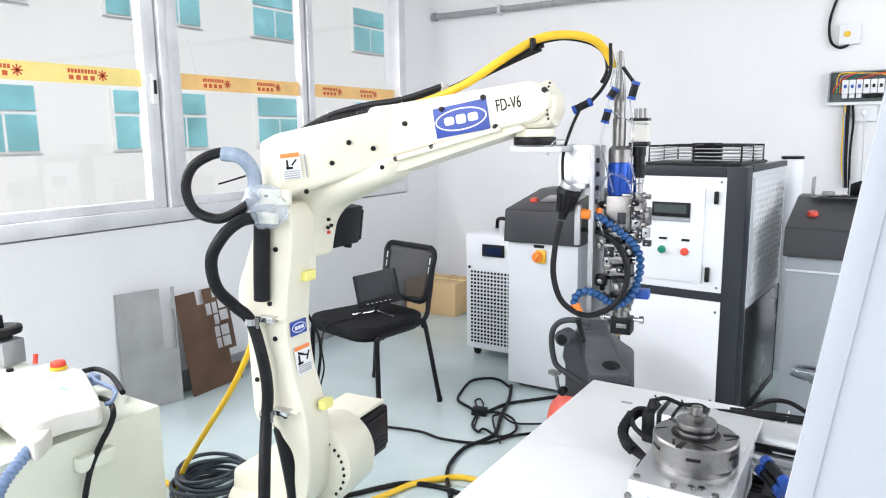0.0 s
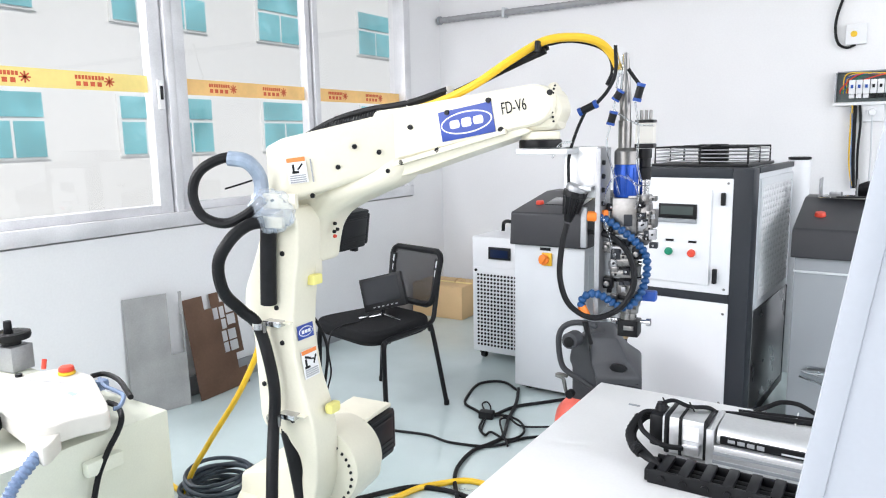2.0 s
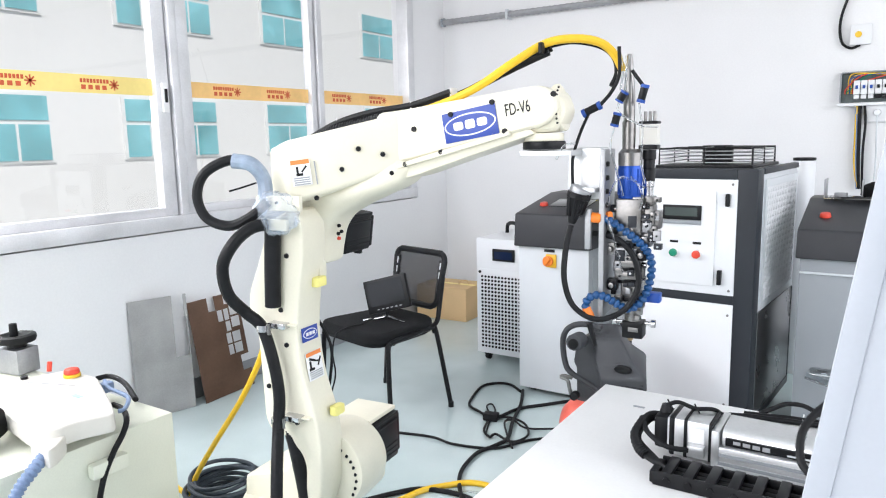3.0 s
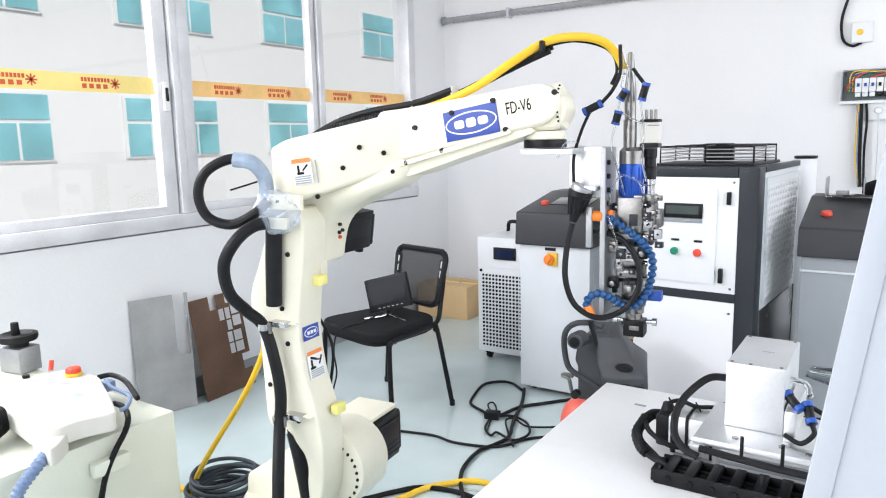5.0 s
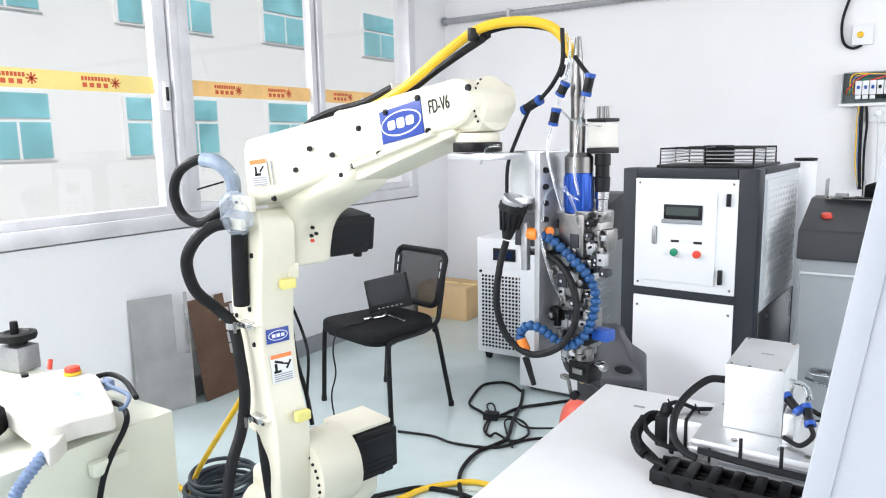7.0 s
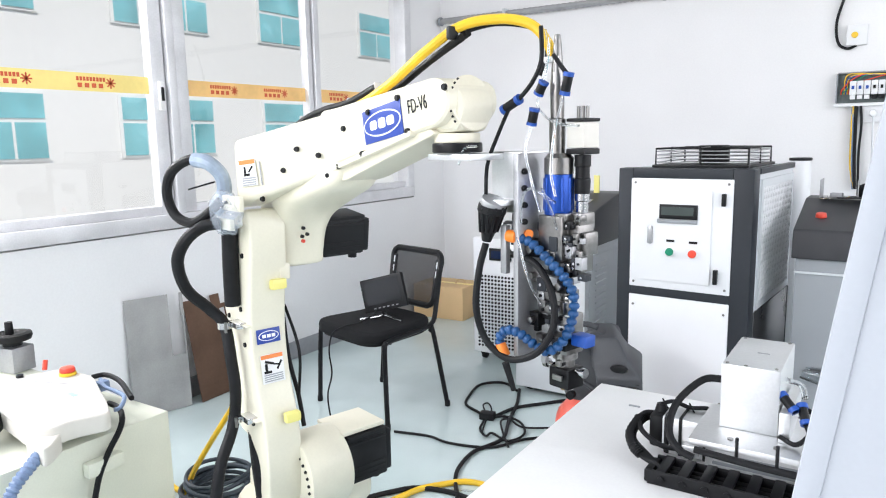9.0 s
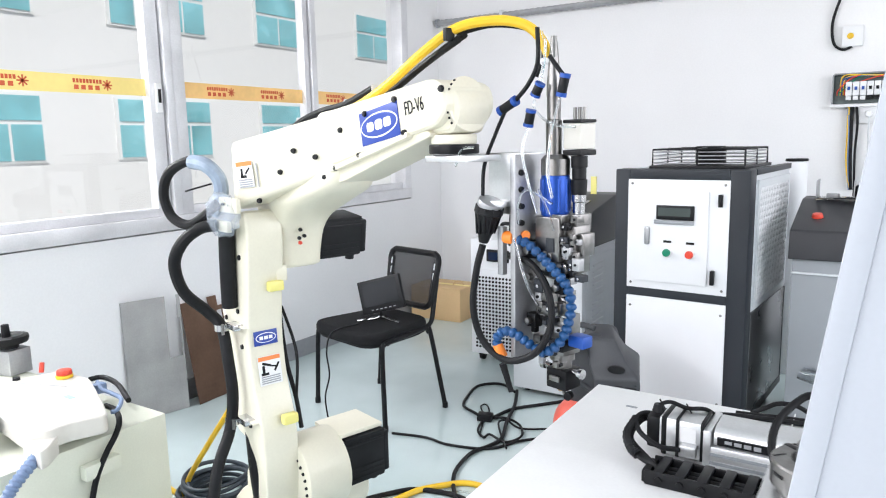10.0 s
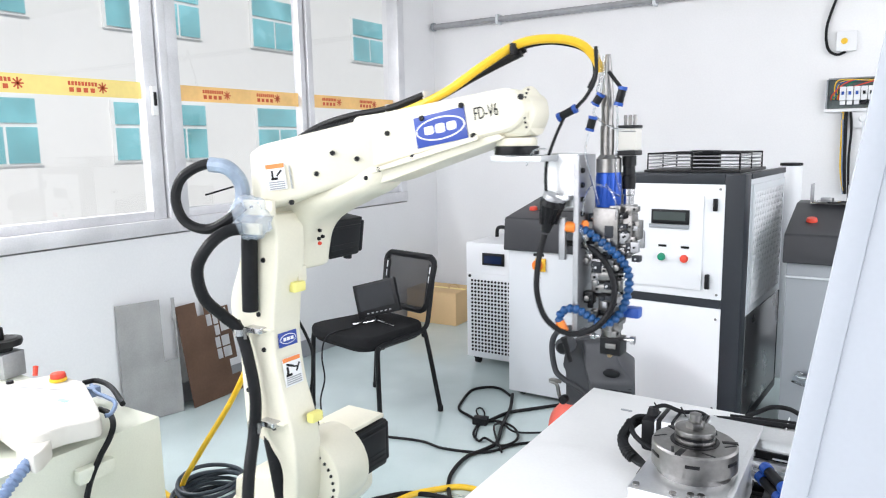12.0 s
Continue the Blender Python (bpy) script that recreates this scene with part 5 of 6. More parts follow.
chuck = thing("chuck_station", pose(0, 0, 0.80), "round steel chuck on an aluminium gearbox, sliding along the table", "chuck")
station = thing("block_station", pose(0, 0, 0.80), "upright aluminium block on a carriage plate, sliding along the table", "fixture")


def build_stations():
    # chuck: centre over (cx, cy)
    cx, cy = -0.215, 1.012
    part("gearbox", span(cx - 0.062, cx + 0.066, cy - 0.092, cy + 0.085, 0.036, 0.115, 0.004), ALUB, chuck, "bare aluminium gearbox")
    for x, y in ((-0.052, -0.080), (0.0, -0.082), (0.055, -0.080), (-0.052, 0.05), (0.022, -0.074), (0.035, -0.070)):
        part("screw", rod((cx + x, cy + y, 0.115), (cx + x, cy + y, 0.118), 0.005, seg=10), STEEL, chuck)
    for x in (-0.06, -0.03):
        part("screw", rod((cx + x, cy - 0.092, 0.09), (cx + x, cy - 0.095, 0.09), 0.005, seg=10), STEEL, chuck)
    rx, ry = cx + 0.008, cy + 0.006
    rot = part("chuck_body", turned([(0, 0.053), (0.010, 0.054), (0.012, 0.0605), (0.043, 0.0605), (0.046, 0.058), (0.0465, 0.02)], (rx, ry, 0.115), (rx, ry, 0.5), seg=56), STEEL, chuck, "turned steel scroll chuck")
    for k in range(3):
        a = radians(k * 120 + 20)
        part("jaw_slot", box(0.022, 0.009, 0.003, (rx + 0.049 * math.cos(a), ry + 0.049 * math.sin(a), 0.1605), 0.001, rot=Euler((0, 0, a)).to_matrix().to_4x4()), BLACKM, rot)
    for k in range(6):
        a = radians(k * 60 + 40)
        part("rim_slot", box(0.003, 0.020, 0.005, (rx + 0.0598 * math.cos(a), ry + 0.0598 * math.sin(a), 0.146), 0.001, rot=Euler((0, 0, a)).to_matrix().to_4x4()), BLACKM, rot)
        b = radians(k * 60 + 5)
        part("face_slot", box(0.020, 0.004, 0.003, (rx + 0.049 * math.cos(b), ry + 0.049 * math.sin(b), 0.1602), 0.001, rot=Euler((0, 0, b + 0.7)).to_matrix().to_4x4()), BLACKM, rot)
    part("groove_ring", rod((rx, ry, 0.1605), (rx, ry, 0.1622), 0.0345, seg=40), BLACKM, rot)
    part("hub_base", rod((rx, ry, 0.1622), (rx, ry, 0.169), 0.0285, seg=40, bevel=0.001), STEEL, rot)
    part("spacer_ring", rod((rx, ry, 0.169), (rx, ry, 0.173), 0.0265, seg=40), BLACKM, rot)
    part("hub", rod((rx, ry, 0.173), (rx, ry, 0.182), 0.0285, seg=40, bevel=0.002), STEEL, rot)
    part("hex_nut", rod((rx, ry, 0.182), (rx, ry, 0.191), 0.0135, seg=6, bevel=0.001), STEEL, rot)
    part("stud", rod((rx, ry, 0.191), (rx, ry, 0.203), 0.0085, seg=16, bevel=0.001), STEEL, rot)
    part("carriage", span(cx - 0.02, cx + 0.066, 1.098, 1.29, 0.086, 0.098, 0.003), ALUB, chuck)
    part("side_plate", span(cx + 0.066, cx + 0.075, cy - 0.085, cy + 0.11, 0.050, 0.120, 0.002), ALUB, chuck, "upright aluminium side plate")
    part("side_rail", span(cx + 0.075, cx + 0.17, cy - 0.07, cy + 0.02, 0.040, 0.052, 0.002), BLACKM, chuck)
    for k in range(3):
        part("tooth", span(cx + 0.085 + k * 0.028, cx + 0.100 + k * 0.028, cy - 0.072, cy + 0.0, 0.052, 0.060, 0.002), BLACKP, chuck)
    for dz, dx in ((0.0, 0.0), (-0.016, -0.006)):
        p, q = Vector((cx + 0.094 + dx, cy + 0.092, 0.104 + dz)), Vector((cx + 0.128 + dx, cy + 0.044, 0.098 + dz))
        part("pin", rod((cx + 0.074, cy + 0.098, 0.104 + dz), p, 0.005, seg=12), CHROME, chuck)
        f = part("push_in_connector", rod(p, q, 0.0080, seg=14, bevel=0.002), BLACKP, chuck, "black connector with blue rings")
        part("ring", rod(p - (q - p) * 0.02, p.lerp(q, 0.2), 0.0092, seg=14), BLUEF, f)
        part("ring", rod(p.lerp(q, 0.85), q + (q - p) * 0.04, 0.0092, seg=14), BLUEF, f)
        part("air_line", tube([q, q + Vector((0.015, -0.02, -0.012)), q + Vector((0.012, -0.06, -0.03)), q + Vector((-0.01, -0.09, -0.034))], 0.004), CLEARH, chuck)
    # block
    part("carriage_plate", span(-0.262, -0.07, 1.148, 1.33, 0.086, 0.098, 0.003), ALUB, station, "aluminium carriage plate")
    b = part("block", span(-0.228, -0.135, 1.222, 1.41, 0.098, 0.212, 0.003), ALUB, station, "brushed aluminium block")
    part("side_plate", span(-0.132, -0.115, 1.20, 1.36, 0.098, 0.15, 0.002), ALUB, station)
    part("engraved_mark", span(-0.185, -0.165, 1.31, 1.316, 0.212, 0.2126), GREYT, b, smooth=False)
    for x, y in ((-0.22, 1.23), (-0.143, 1.23), (-0.22, 1.40), (-0.143, 1.40), (-0.19, 1.226)):
        part("screw", rod((x, y, 0.212), (x, y, 0.2135), 0.003, seg=8), STEEL, b)
    for x, y in ((-0.20, 1.175), (-0.13, 1.175), (-0.09, 1.165)):
        part("screw", rod((x, y, 0.098), (x, y, 0.1005), 0.005, seg=10), STEEL, station)
    for x in (-0.185, -0.125):
        part("cable_tie", rod((x, 1.147, 0.075), (x, 1.147, 0.115), 0.003, seg=6), BLACKP, station)
    part("lead", tube([(-0.25, 1.143, 0.082), (-0.15, 1.142, 0.076), (-0.05, 1.143, 0.074)], 0.006), RUBBER, station)
    part("cable", tube([(-0.228, 1.25, 0.175), (-0.262, 1.24, 0.17), (-0.295, 1.20, 0.135), (-0.296, 1.16, 0.098), (-0.275, 1.14, 0.078), (-0.25, 1.136, 0.07)], 0.0065), RUBBER, station, "black cable curving from the block")
    for p, q in (((-0.135, 1.235, 0.170), (-0.110, 1.215, 0.150)), ((-0.103, 1.23, 0.160), (-0.092, 1.205, 0.135))):
        f = part("push_in_connector", rod(p, q, 0.0075, seg=14, bevel=0.002), BLACKP, station)
        part("ring", rod(p, Vector(p).lerp(Vector(q), 0.22), 0.009, seg=14), BLUEF, f)
        part("ring", rod(Vector(p).lerp(Vector(q), 0.8), q, 0.009, seg=14), BLUEF, f)
    part("air_line", tube([(-0.135, 1.28, 0.18), (-0.11, 1.28, 0.175), (-0.10, 1.25, 0.165)], 0.005), CLEARH, station)
    part("air_line", tube([(-0.092, 1.205, 0.135), (-0.088, 1.20, 0.12), (-0.105, 1.19, 0.105), (-0.13, 1.20, 0.11)], 0.004), RUBBER, station)


build_stations()

# ---------- robot controller with teach pendant ----------


def controller():
    c = thing("robot_controller", pose(-1.69, 1.16, 0, 0, 0, 0), "cream steel robot controller cabinet", "controller")
    part("cabinet", span(-0.95, 0, -0.72, 0, 0.05, 0.65, 0.006), CREAM2, c)
    for x in (-0.89, -0.06):
        for y in (-0.66, -0.06):
            part("foot", rod((x, y, 0), (x, y, 0.052), 0.03), BLACKP, c)
    h = part("handle", span(0.0, 0.03, -0.26, -0.16, 0.56, 0.60, 0.008), CREAM2, c)
    part("mark", span(0.0, 0.002, -0.44, -0.41, 0.53, 0.545), GREYT, c)
    return c


controller()


def pendant():
    p = thing("teach_pendant", pose(-1.90, 0.95, 0.652), "ivory teach pendant with a red stop button", "teach pendant")
    o = rounded([(-0.25, 0.01), (-0.20, 0.147), (-0.052, 0.150), (0.175, 0.053), (0.262, 0.010), (0.226, -0.072), (0.230, -0.122), (0.17, -0.158), (0.073, -0.143), (-0.177, -0.11)], 0.022, 4)
    b = part("housing", plate(o, 0.050, Matrix.Translation((0, 0, 0.024)), 0.008, seg=3), PENDW, p)
    part("grip", plate(rounded([(0.09, -0.118), (0.161, -0.085), (0.225, -0.098), (0.275, -0.152), (0.285, -0.175), (0.19, -0.167)], 0.015, 4), 0.046, Matrix.Translation((0, 0, 0.006)), 0.012, seg=4), PENDW, p)
    part("foot_bar", span(-0.12, 0.12, 0.02, 0.08, 0.0, 0.03, 0.006), PENDW, p)
    part("foot_bar", span(0.155, 0.175, 0.0, 0.03, 0.0, 0.03, 0.004), PENDW, p)
    part("stop_ring", rod((-0.125, 0.115, 0.074), (-0.125, 0.115, 0.084), 0.024, bevel=0.003), material("yellow_ring", (0.85, 0.55, 0.03), 0.4), p, "yellow ring of the stop button")
    part("stop_button", rod((-0.125, 0.115, 0.084), (-0.125, 0.115, 0.099), 0.023, 0.020, bevel=0.005), RED, p, "red mushroom stop button")
    part("key", rod((-0.235, 0.105, 0.074), (-0.245, 0.115, 0.10), 0.007), RED, p)
    part("knob", rod((-0.23, 0.03, 0.072), (-0.23, 0.03, 0.082), 0.010), BLACKP, p)
    part("status_mark", box(0.035, 0.014, 0.0012, (0.05, 0.03, 0.0745)), material("mint_print", (0.35, 0.68, 0.62), 0.5), p)
    part("seam", box(0.17, 0.003, 0.0012, (-0.12, 0.045, 0.0745), rot=Euler((0, 0, 0.35)).to_matrix().to_4x4()), GREYT, p)
    part("cable_sleeve", tube([(0.235, -0.150, 0.03), (0.258, -0.195, 0.012), (0.268, -0.235, -0.015), (0.272, -0.262, -0.05)], 0.016, ridges=0.004, pitch=0.014), BLUEG, p, "grey-blue bend sleeve")
    part("cable", tube([(0.272, -0.258, -0.04), (0.274, -0.275, -0.09), (0.272, -0.28, -0.2), (0.265, -0.27, -0.4), (0.262, -0.25, -0.62)], 0.010), RUBBER, p)
    part("enable_switch", span(-0.27, -0.17, -0.12, -0.03, 0.0, 0.055, 0.014), BLACKP, p)


pendant()


def near_panel():
    """A white sheet panel with a slanting edge that stands on the table."""
    p = thing("machine_side_panel", pose(0, 0.45, 0.80), "white sheet-metal machine panel with a slanting edge, standing on the table", "panel")
    a, b = Vector((-0.007, 0.450, 1.377)), Vector((-0.034, 0.450, 1.178))
    k = (a.x - b.x) / (a.z - b.z)
    z1 = 0.78
    x0, x1 = b.x + (0.80 - b.z) * k, b.x + (0.80 + z1 - b.z) * k
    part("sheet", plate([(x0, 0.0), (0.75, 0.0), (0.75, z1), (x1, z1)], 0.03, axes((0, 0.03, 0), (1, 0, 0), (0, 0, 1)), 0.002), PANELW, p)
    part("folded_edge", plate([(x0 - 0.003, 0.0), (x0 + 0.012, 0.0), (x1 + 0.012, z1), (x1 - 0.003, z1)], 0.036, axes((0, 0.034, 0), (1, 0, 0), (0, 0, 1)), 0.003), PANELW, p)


near_panel()


def compressor():
    c = thing("air_compressor", pose(0, 0, 0), "dark grey portable air compressor on a red tank", "compressor")
    o = [(p[0], p[2]) for p in [(-1.100, 2.700, 0.427), (-1.114, 2.700, 0.450), (-1.099, 2.700, 0.552), (-1.015, 2.700, 0.593), (-0.956, 2.700, 0.592), (-0.936, 2.700, 0.515), (-0.917, 2.700, 0.087), (-1.096, 2.700, 0.045)]]
    part("motor_housing", plate(rounded(o, 0.025, 4), 0.18, axes((0, 2.88, 0), (1, 0, 0), (0, 0, 1)), 0.02, seg=3), GREYC, c)
    # hood: narrow top, sides flaring down to a lip over the vent
    front = [(-1.002, 2.660, 0.578), (-0.890, 2.660, 0.592)] + [(-0.981, 2.610, 0.486), (-0.825, 2.610, 0.512)] + [(-0.943, 2.560, 0.446), (-0.760, 2.560, 0.478)] + [(-0.938, 2.575, 0.365), (-0.758, 2.575, 0.400)]
    bm = bmesh.new()
    rings = []
    for k in range(0, 8, 2):
        l, r = Vector(front[k]), Vector(front[k + 1])
        rings.append([bm.verts.new(q) for q in (l, r, (r.x - 0.09, 2.86, r.z + 0.01), (l.x - 0.10, 2.86, l.z + 0.01))])
    rings.append([bm.verts.new((q.co.x, q.co.y, 0.22)) for q in rings[-1]])
    for p, q in zip(rings, rings[1:]):
        for k in range(4):
            bm.faces.new((p[k], p[(k + 1) % 4], q[(k + 1) % 4], q[k]))
    bm.faces.new(rings[0])
    bm.faces.new(rings[-1][::-1])
    bmesh.ops.recalc_face_normals(bm, faces=bm.faces)
    bmesh.ops.bevel(bm, geom=list(bm.edges), offset=0.012, segments=3, profile=0.5, affect='EDGES', clamp_overlap=True)
    part("hood", bm, GREYC, c, "grey plastic hood with a vent lip")
    v = (-0.858, 2.580, 0.494)
    part("vent_mouth", plate(oval(0.034, 0.016, 20), 0.02, axes((v[0], 2.594, v[2]), (1, 0, 0), (0, 0, 1)), 0.004), BLACKP, c)
    l = (-0.815, 2.570, 0.434)
    for k in range(3):
        part("louvre", box(0.045, 0.01, 0.006, (l[0] + 0.022, 2.570, l[2] + 0.014 - k * 0.014), 0.002), BLACKP, c)
        part("louvre", box(0.045, 0.01, 0.006, (l[0] - 0.032, 2.570, l[2] + 0.014 - k * 0.014), 0.002), BLACKP, c)
    part("handle", tube([(-0.991, 2.700, 0.616), (-1.040, 2.700, 0.624), (-1.103, 2.700, 0.616), (-1.146, 2.700, 0.585), (-1.161, 2.700, 0.531), (-1.150, 2.700, 0.444), (-1.123, 2.700, 0.403), (-1.036, 2.700, 0.364), (-0.949, 2.700, 0.318)], 0.0125, n=6), GREYC, c)
    k = (-1.066, 2.600, 0.568)
    part("filter", rod((k[0], 2.66, k[2]), (k[0] + 0.0, 2.585, k[2] + 0.004), 0.034, bevel=0.006), GREYC, c, "round black filter cap")
    part("filter_ring", rod((k[0], 2.59, k[2]), (k[0], 2.58, k[2]), 0.022, bevel=0.003), BLACKP, c)
    t = (-1.088, 2.720, 0.189)
    part("tank", turned([(0, 0.01), (0.02, 0.07), (0.06, 0.115), (0.10, 0.13), (0.40, 0.13), (0.44, 0.115), (0.48, 0.07), (0.50, 0.01)], (t[0] - 0.10, 2.75, 0.165), (5, 2.75, 0.165)), TANK, c, "red pressure tank")
    g = (-1.066, 2.600, 0.341)
    part("gauge", rod((g[0], 2.62, g[2]), (g[0], 2.59, g[2]), 0.018, bevel=0.003), BLACKP, c)
    part("tap", tube([(-1.085, 2.620, 0.409), (-1.118, 2.620, 0.413), (-1.135, 2.620, 0.405), (-1.105, 2.620, 0.396), (-1.094, 2.620, 0.353), (-1.079, 2.620, 0.319)], 0.008, n=4), STEEL, c, "brass and steel tap")
    for x in (t[0], t[0] + 0.32):
        for y in (2.66, 2.84):
            part("foot", rod((x, y, 0.0), (x, y, 0.08), 0.018), BLACKP, c)


compressor()


def floor_cable(line, r, mat, label, cat="cable"):
    c = thing("floor_cable", pose(0, 0, 0), label, cat)
    part("run", tube([(x, y, max(r, z)) for x, y, z in line], r, n=7), mat, c)
    return c


BLK = "black power cable lying in loops on the floor"
floor_cable([(-1.683, 3.333, 0.008), (-1.780, 3.402, 0.008), (-1.855, 3.392, 0.008), (-1.910, 3.306, 0.008), (-1.876, 3.141, 0.008), (-1.825, 3.018, 0.008), (-1.723, 2.961, 0.008), (-1.653, 2.925, 0.008)], 0.0075, RUBBER, BLK)
floor_cable([(-1.678, 3.350, 0.010), (-1.594, 3.156, 0.010), (-1.527, 2.935, 0.010), (-1.459, 2.752, 0.010), (-1.472, 2.645, 0.010), (-1.503, 2.545, 0.010), (-1.484, 2.397, 0.010), (-1.435, 2.280, 0.010), (-1.329, 2.133, 0.010)], 0.009, RUBBER, BLK)
floor_cable([(-1.379, 3.349, 0.009), (-1.485, 3.222, 0.009), (-1.576, 3.106, 0.009), (-1.609, 2.982, 0.009), (-1.623, 2.907, 0.009)], 0.0085, RUBBER, BLK)
floor_cable([(-1.624, 2.931, 0.012), (-1.555, 2.971, 0.012), (-1.462, 2.936, 0.012), (-1.395, 2.843, 0.012), (-1.393, 2.764, 0.012), (-1.432, 2.719, 0.012), (-1.526, 2.759, 0.012), (-1.536, 2.716, 0.012), (-1.597, 2.770, 0.012), (-1.633, 2.868, 0.012)], 0.006, RUBBER, BLK)
floor_cable([(-1.246, 2.994, 0.014), (-1.421, 2.891, 0.014), (-1.524, 2.942, 0.014), (-1.556, 2.907, 0.014), (-1.486, 2.792, 0.014), (-1.386, 2.658, 0.014)], 0.005, RUBBER, BLK)
floor_cable([(-1.224, 2.910, 0.008), (-1.367, 2.782, 0.008), (-1.458, 2.630, 0.008), (-1.640, 2.571, 0.008), (-1.775, 2.585, 0.008), (-1.946, 2.545, 0.008)], 0.0065, RUBBER, BLK)
floor_cable([(-1.659, 2.953, 0.006), (-1.742, 3.054, 0.006), (-1.734, 3.095, 0.006), (-1.674, 3.022, 0.006), (-1.631, 2.886, 0.006), (-1.569, 2.742, 0.006), (-1.533, 2.733, 0.006)], 0.004, RUBBER, BLK)
floor_cable([(-1.595, 1.896, 0.012), (-1.553, 2.019, 0.012), (-1.516, 2.139, 0.012), (-1.451, 2.227, 0.012), (-1.382, 2.290, 0.012), (-1.282, 2.301, 0.012), (-1.186, 2.264, 0.012)], 0.012, YELLOW, "yellow fibre cable running over the floor")
floor_cable([(-1.777, 1.813, 0.011), (-1.671, 1.955, 0.011), (-1.608, 2.055, 0.011), (-1.532, 2.143, 0.011), (-1.396, 2.182, 0.011), (-1.260, 2.172, 0.011)], 0.010, RUBBER, BLK)
floor_cable([(-1.566, 1.999, 0.006), (-1.527, 2.135, 0.006), (-1.415, 2.213, 0.006), (-1.304, 2.248, 0.006)], 0.004, CLEARH, "thin white air line on the floor")
hang = thing("hanging_cable", pose(0, 0, 0), "yellow fibre cable sloping from the robot to the floor", "cable")
part("run", tube([(-1.768, 1.620, 0.812), (-1.814, 1.620, 0.696), (-1.864, 1.620, 0.605), (-1.956, 1.620, 0.472), (-2.097, 1.620, 0.299), (-2.232, 1.620, 0.127), (-2.295, 1.622, 0.024), (-2.345, 1.628, 0.0115), (-2.45, 1.65, 0.0115)], 0.0105, n=6), YELLOW, hang)
ad = thing("power_adapter", pose(*(-1.641, 2.921, 0.000), 0, 0, 12), "small black power adapter among the cables", "adapter")
part("case", box(0.075, 0.05, 0.036, (0, 0, 0.019), 0.005), BLACKP, ad)
part("lead", tube([(0.03, 0.02, 0.02), (0.06, 0.03, 0.012), (0.09, 0.02, 0.008)], 0.004), RUBBER, ad)

coil = thing("cable_coil", pose(*(-2.187, 1.701, 0.000), 0), "coil of dark grey-blue cable on the floor", "cable")
random.seed(3)
for k in range(9):
    r = 0.125 + random.uniform(-0.02, 0.03)
    ox, oy, z = random.uniform(-0.015, 0.015), random.uniform(-0.015, 0.015), 0.012 + k * 0.010
    part("loop", tube([(ox + r * math.cos(a), oy + r * 1.05 * math.sin(a), z + 0.006 * math.sin(2 * a + k)) for a in (2 * math.pi * i / 20 for i in range(21))], 0.0085, n=3, seg=8), material("cable_grey_blue", (0.03, 0.042, 0.055), 0.45, stain=0.2) if k == 0 else bpy.data.materials["cable_grey_blue"], coil)


def handwheel():
    h = thing("handwheel_slide", pose(*(-2.466, 1.124, 0.652), 0, 0, 10), "grey aluminium block with a black handwheel on the controller", "handwheel")
    part("block", box(0.10, 0.08, 0.085, (0, 0, 0.0425), 0.004), ALUM, h)
    part("boss", rod((0, 0, 0.085), (0, 0, 0.10), 0.03), BLACKM, h)
    part("wheel", turned([(0, 0.03), (0.004, 0.058), (0.016, 0.062), (0.026, 0.060), (0.030, 0.045), (0.022, 0.03), (0.022, 0.01)], (0, 0, 0.10), (0, 0, 1)), BLACKP, h, "black knurled handwheel")
    part("crank", rod((-0.01, 0.0, 0.12), (-0.01, 0.0, 0.165), 0.014, 0.012, bevel=0.003), BLACKP, h)


handwheel()
pl = thing("pendant_cable", pose(0, 0, 0), "black cable trailing over the controller", "cable")
part("run", tube([(-2.090, 1.173, 0.675), (-2.071, 1.209, 0.675), (-1.971, 1.194, 0.675), (-1.811, 1.127, 0.675)], 0.008, n=6), RUBBER, pl)
part("run", tube([*[(-1.975, 1.134, 0.700), (-1.902, 1.103, 0.700), (-1.846, 1.098, 0.700), (-1.775, 1.083, 0.700), (-1.710, 1.029, 0.700), (-1.709, 1.011, 0.700)], ], 0.006, n=6), BLUEG, pl)
part("run", tube([*[(-1.794, 1.047, 0.690), (-1.739, 1.041, 0.690)], *[(-1.665, 1.005, 0.689), (-1.665, 0.992, 0.655), (-1.665, 0.960, 0.613), (-1.665, 0.928, 0.556), (-1.665, 0.905, 0.481)]], 0.0075, n=6), RUBBER, pl)
part("clip", box(0.03, 0.035, 0.03, (-1.946, 1.121, 0.690), 0.006), BLUEG, pl)
bag = thing("connector_bundle", pose(*(-1.915, 0.765, 0.652), 0), "black plugs and leads on the controller", "connector")
part("plug", box(0.10, 0.07, 0.08, (0, 0, 0.06), 0.014, rot=Euler((0.3, 0.2, 0.4)).to_matrix().to_4x4()), BLACKP, bag)
for k in range(5):
    part("lead", tube([(0.03, -0.02 + k * 0.012, 0.05), (0.07, -0.07 + k * 0.01, 0.03), (0.06, -0.15, 0.012 + k * 0.006), (-0.06, -0.2 + k * 0.012, 0.012)], 0.007), RUBBER, bag)


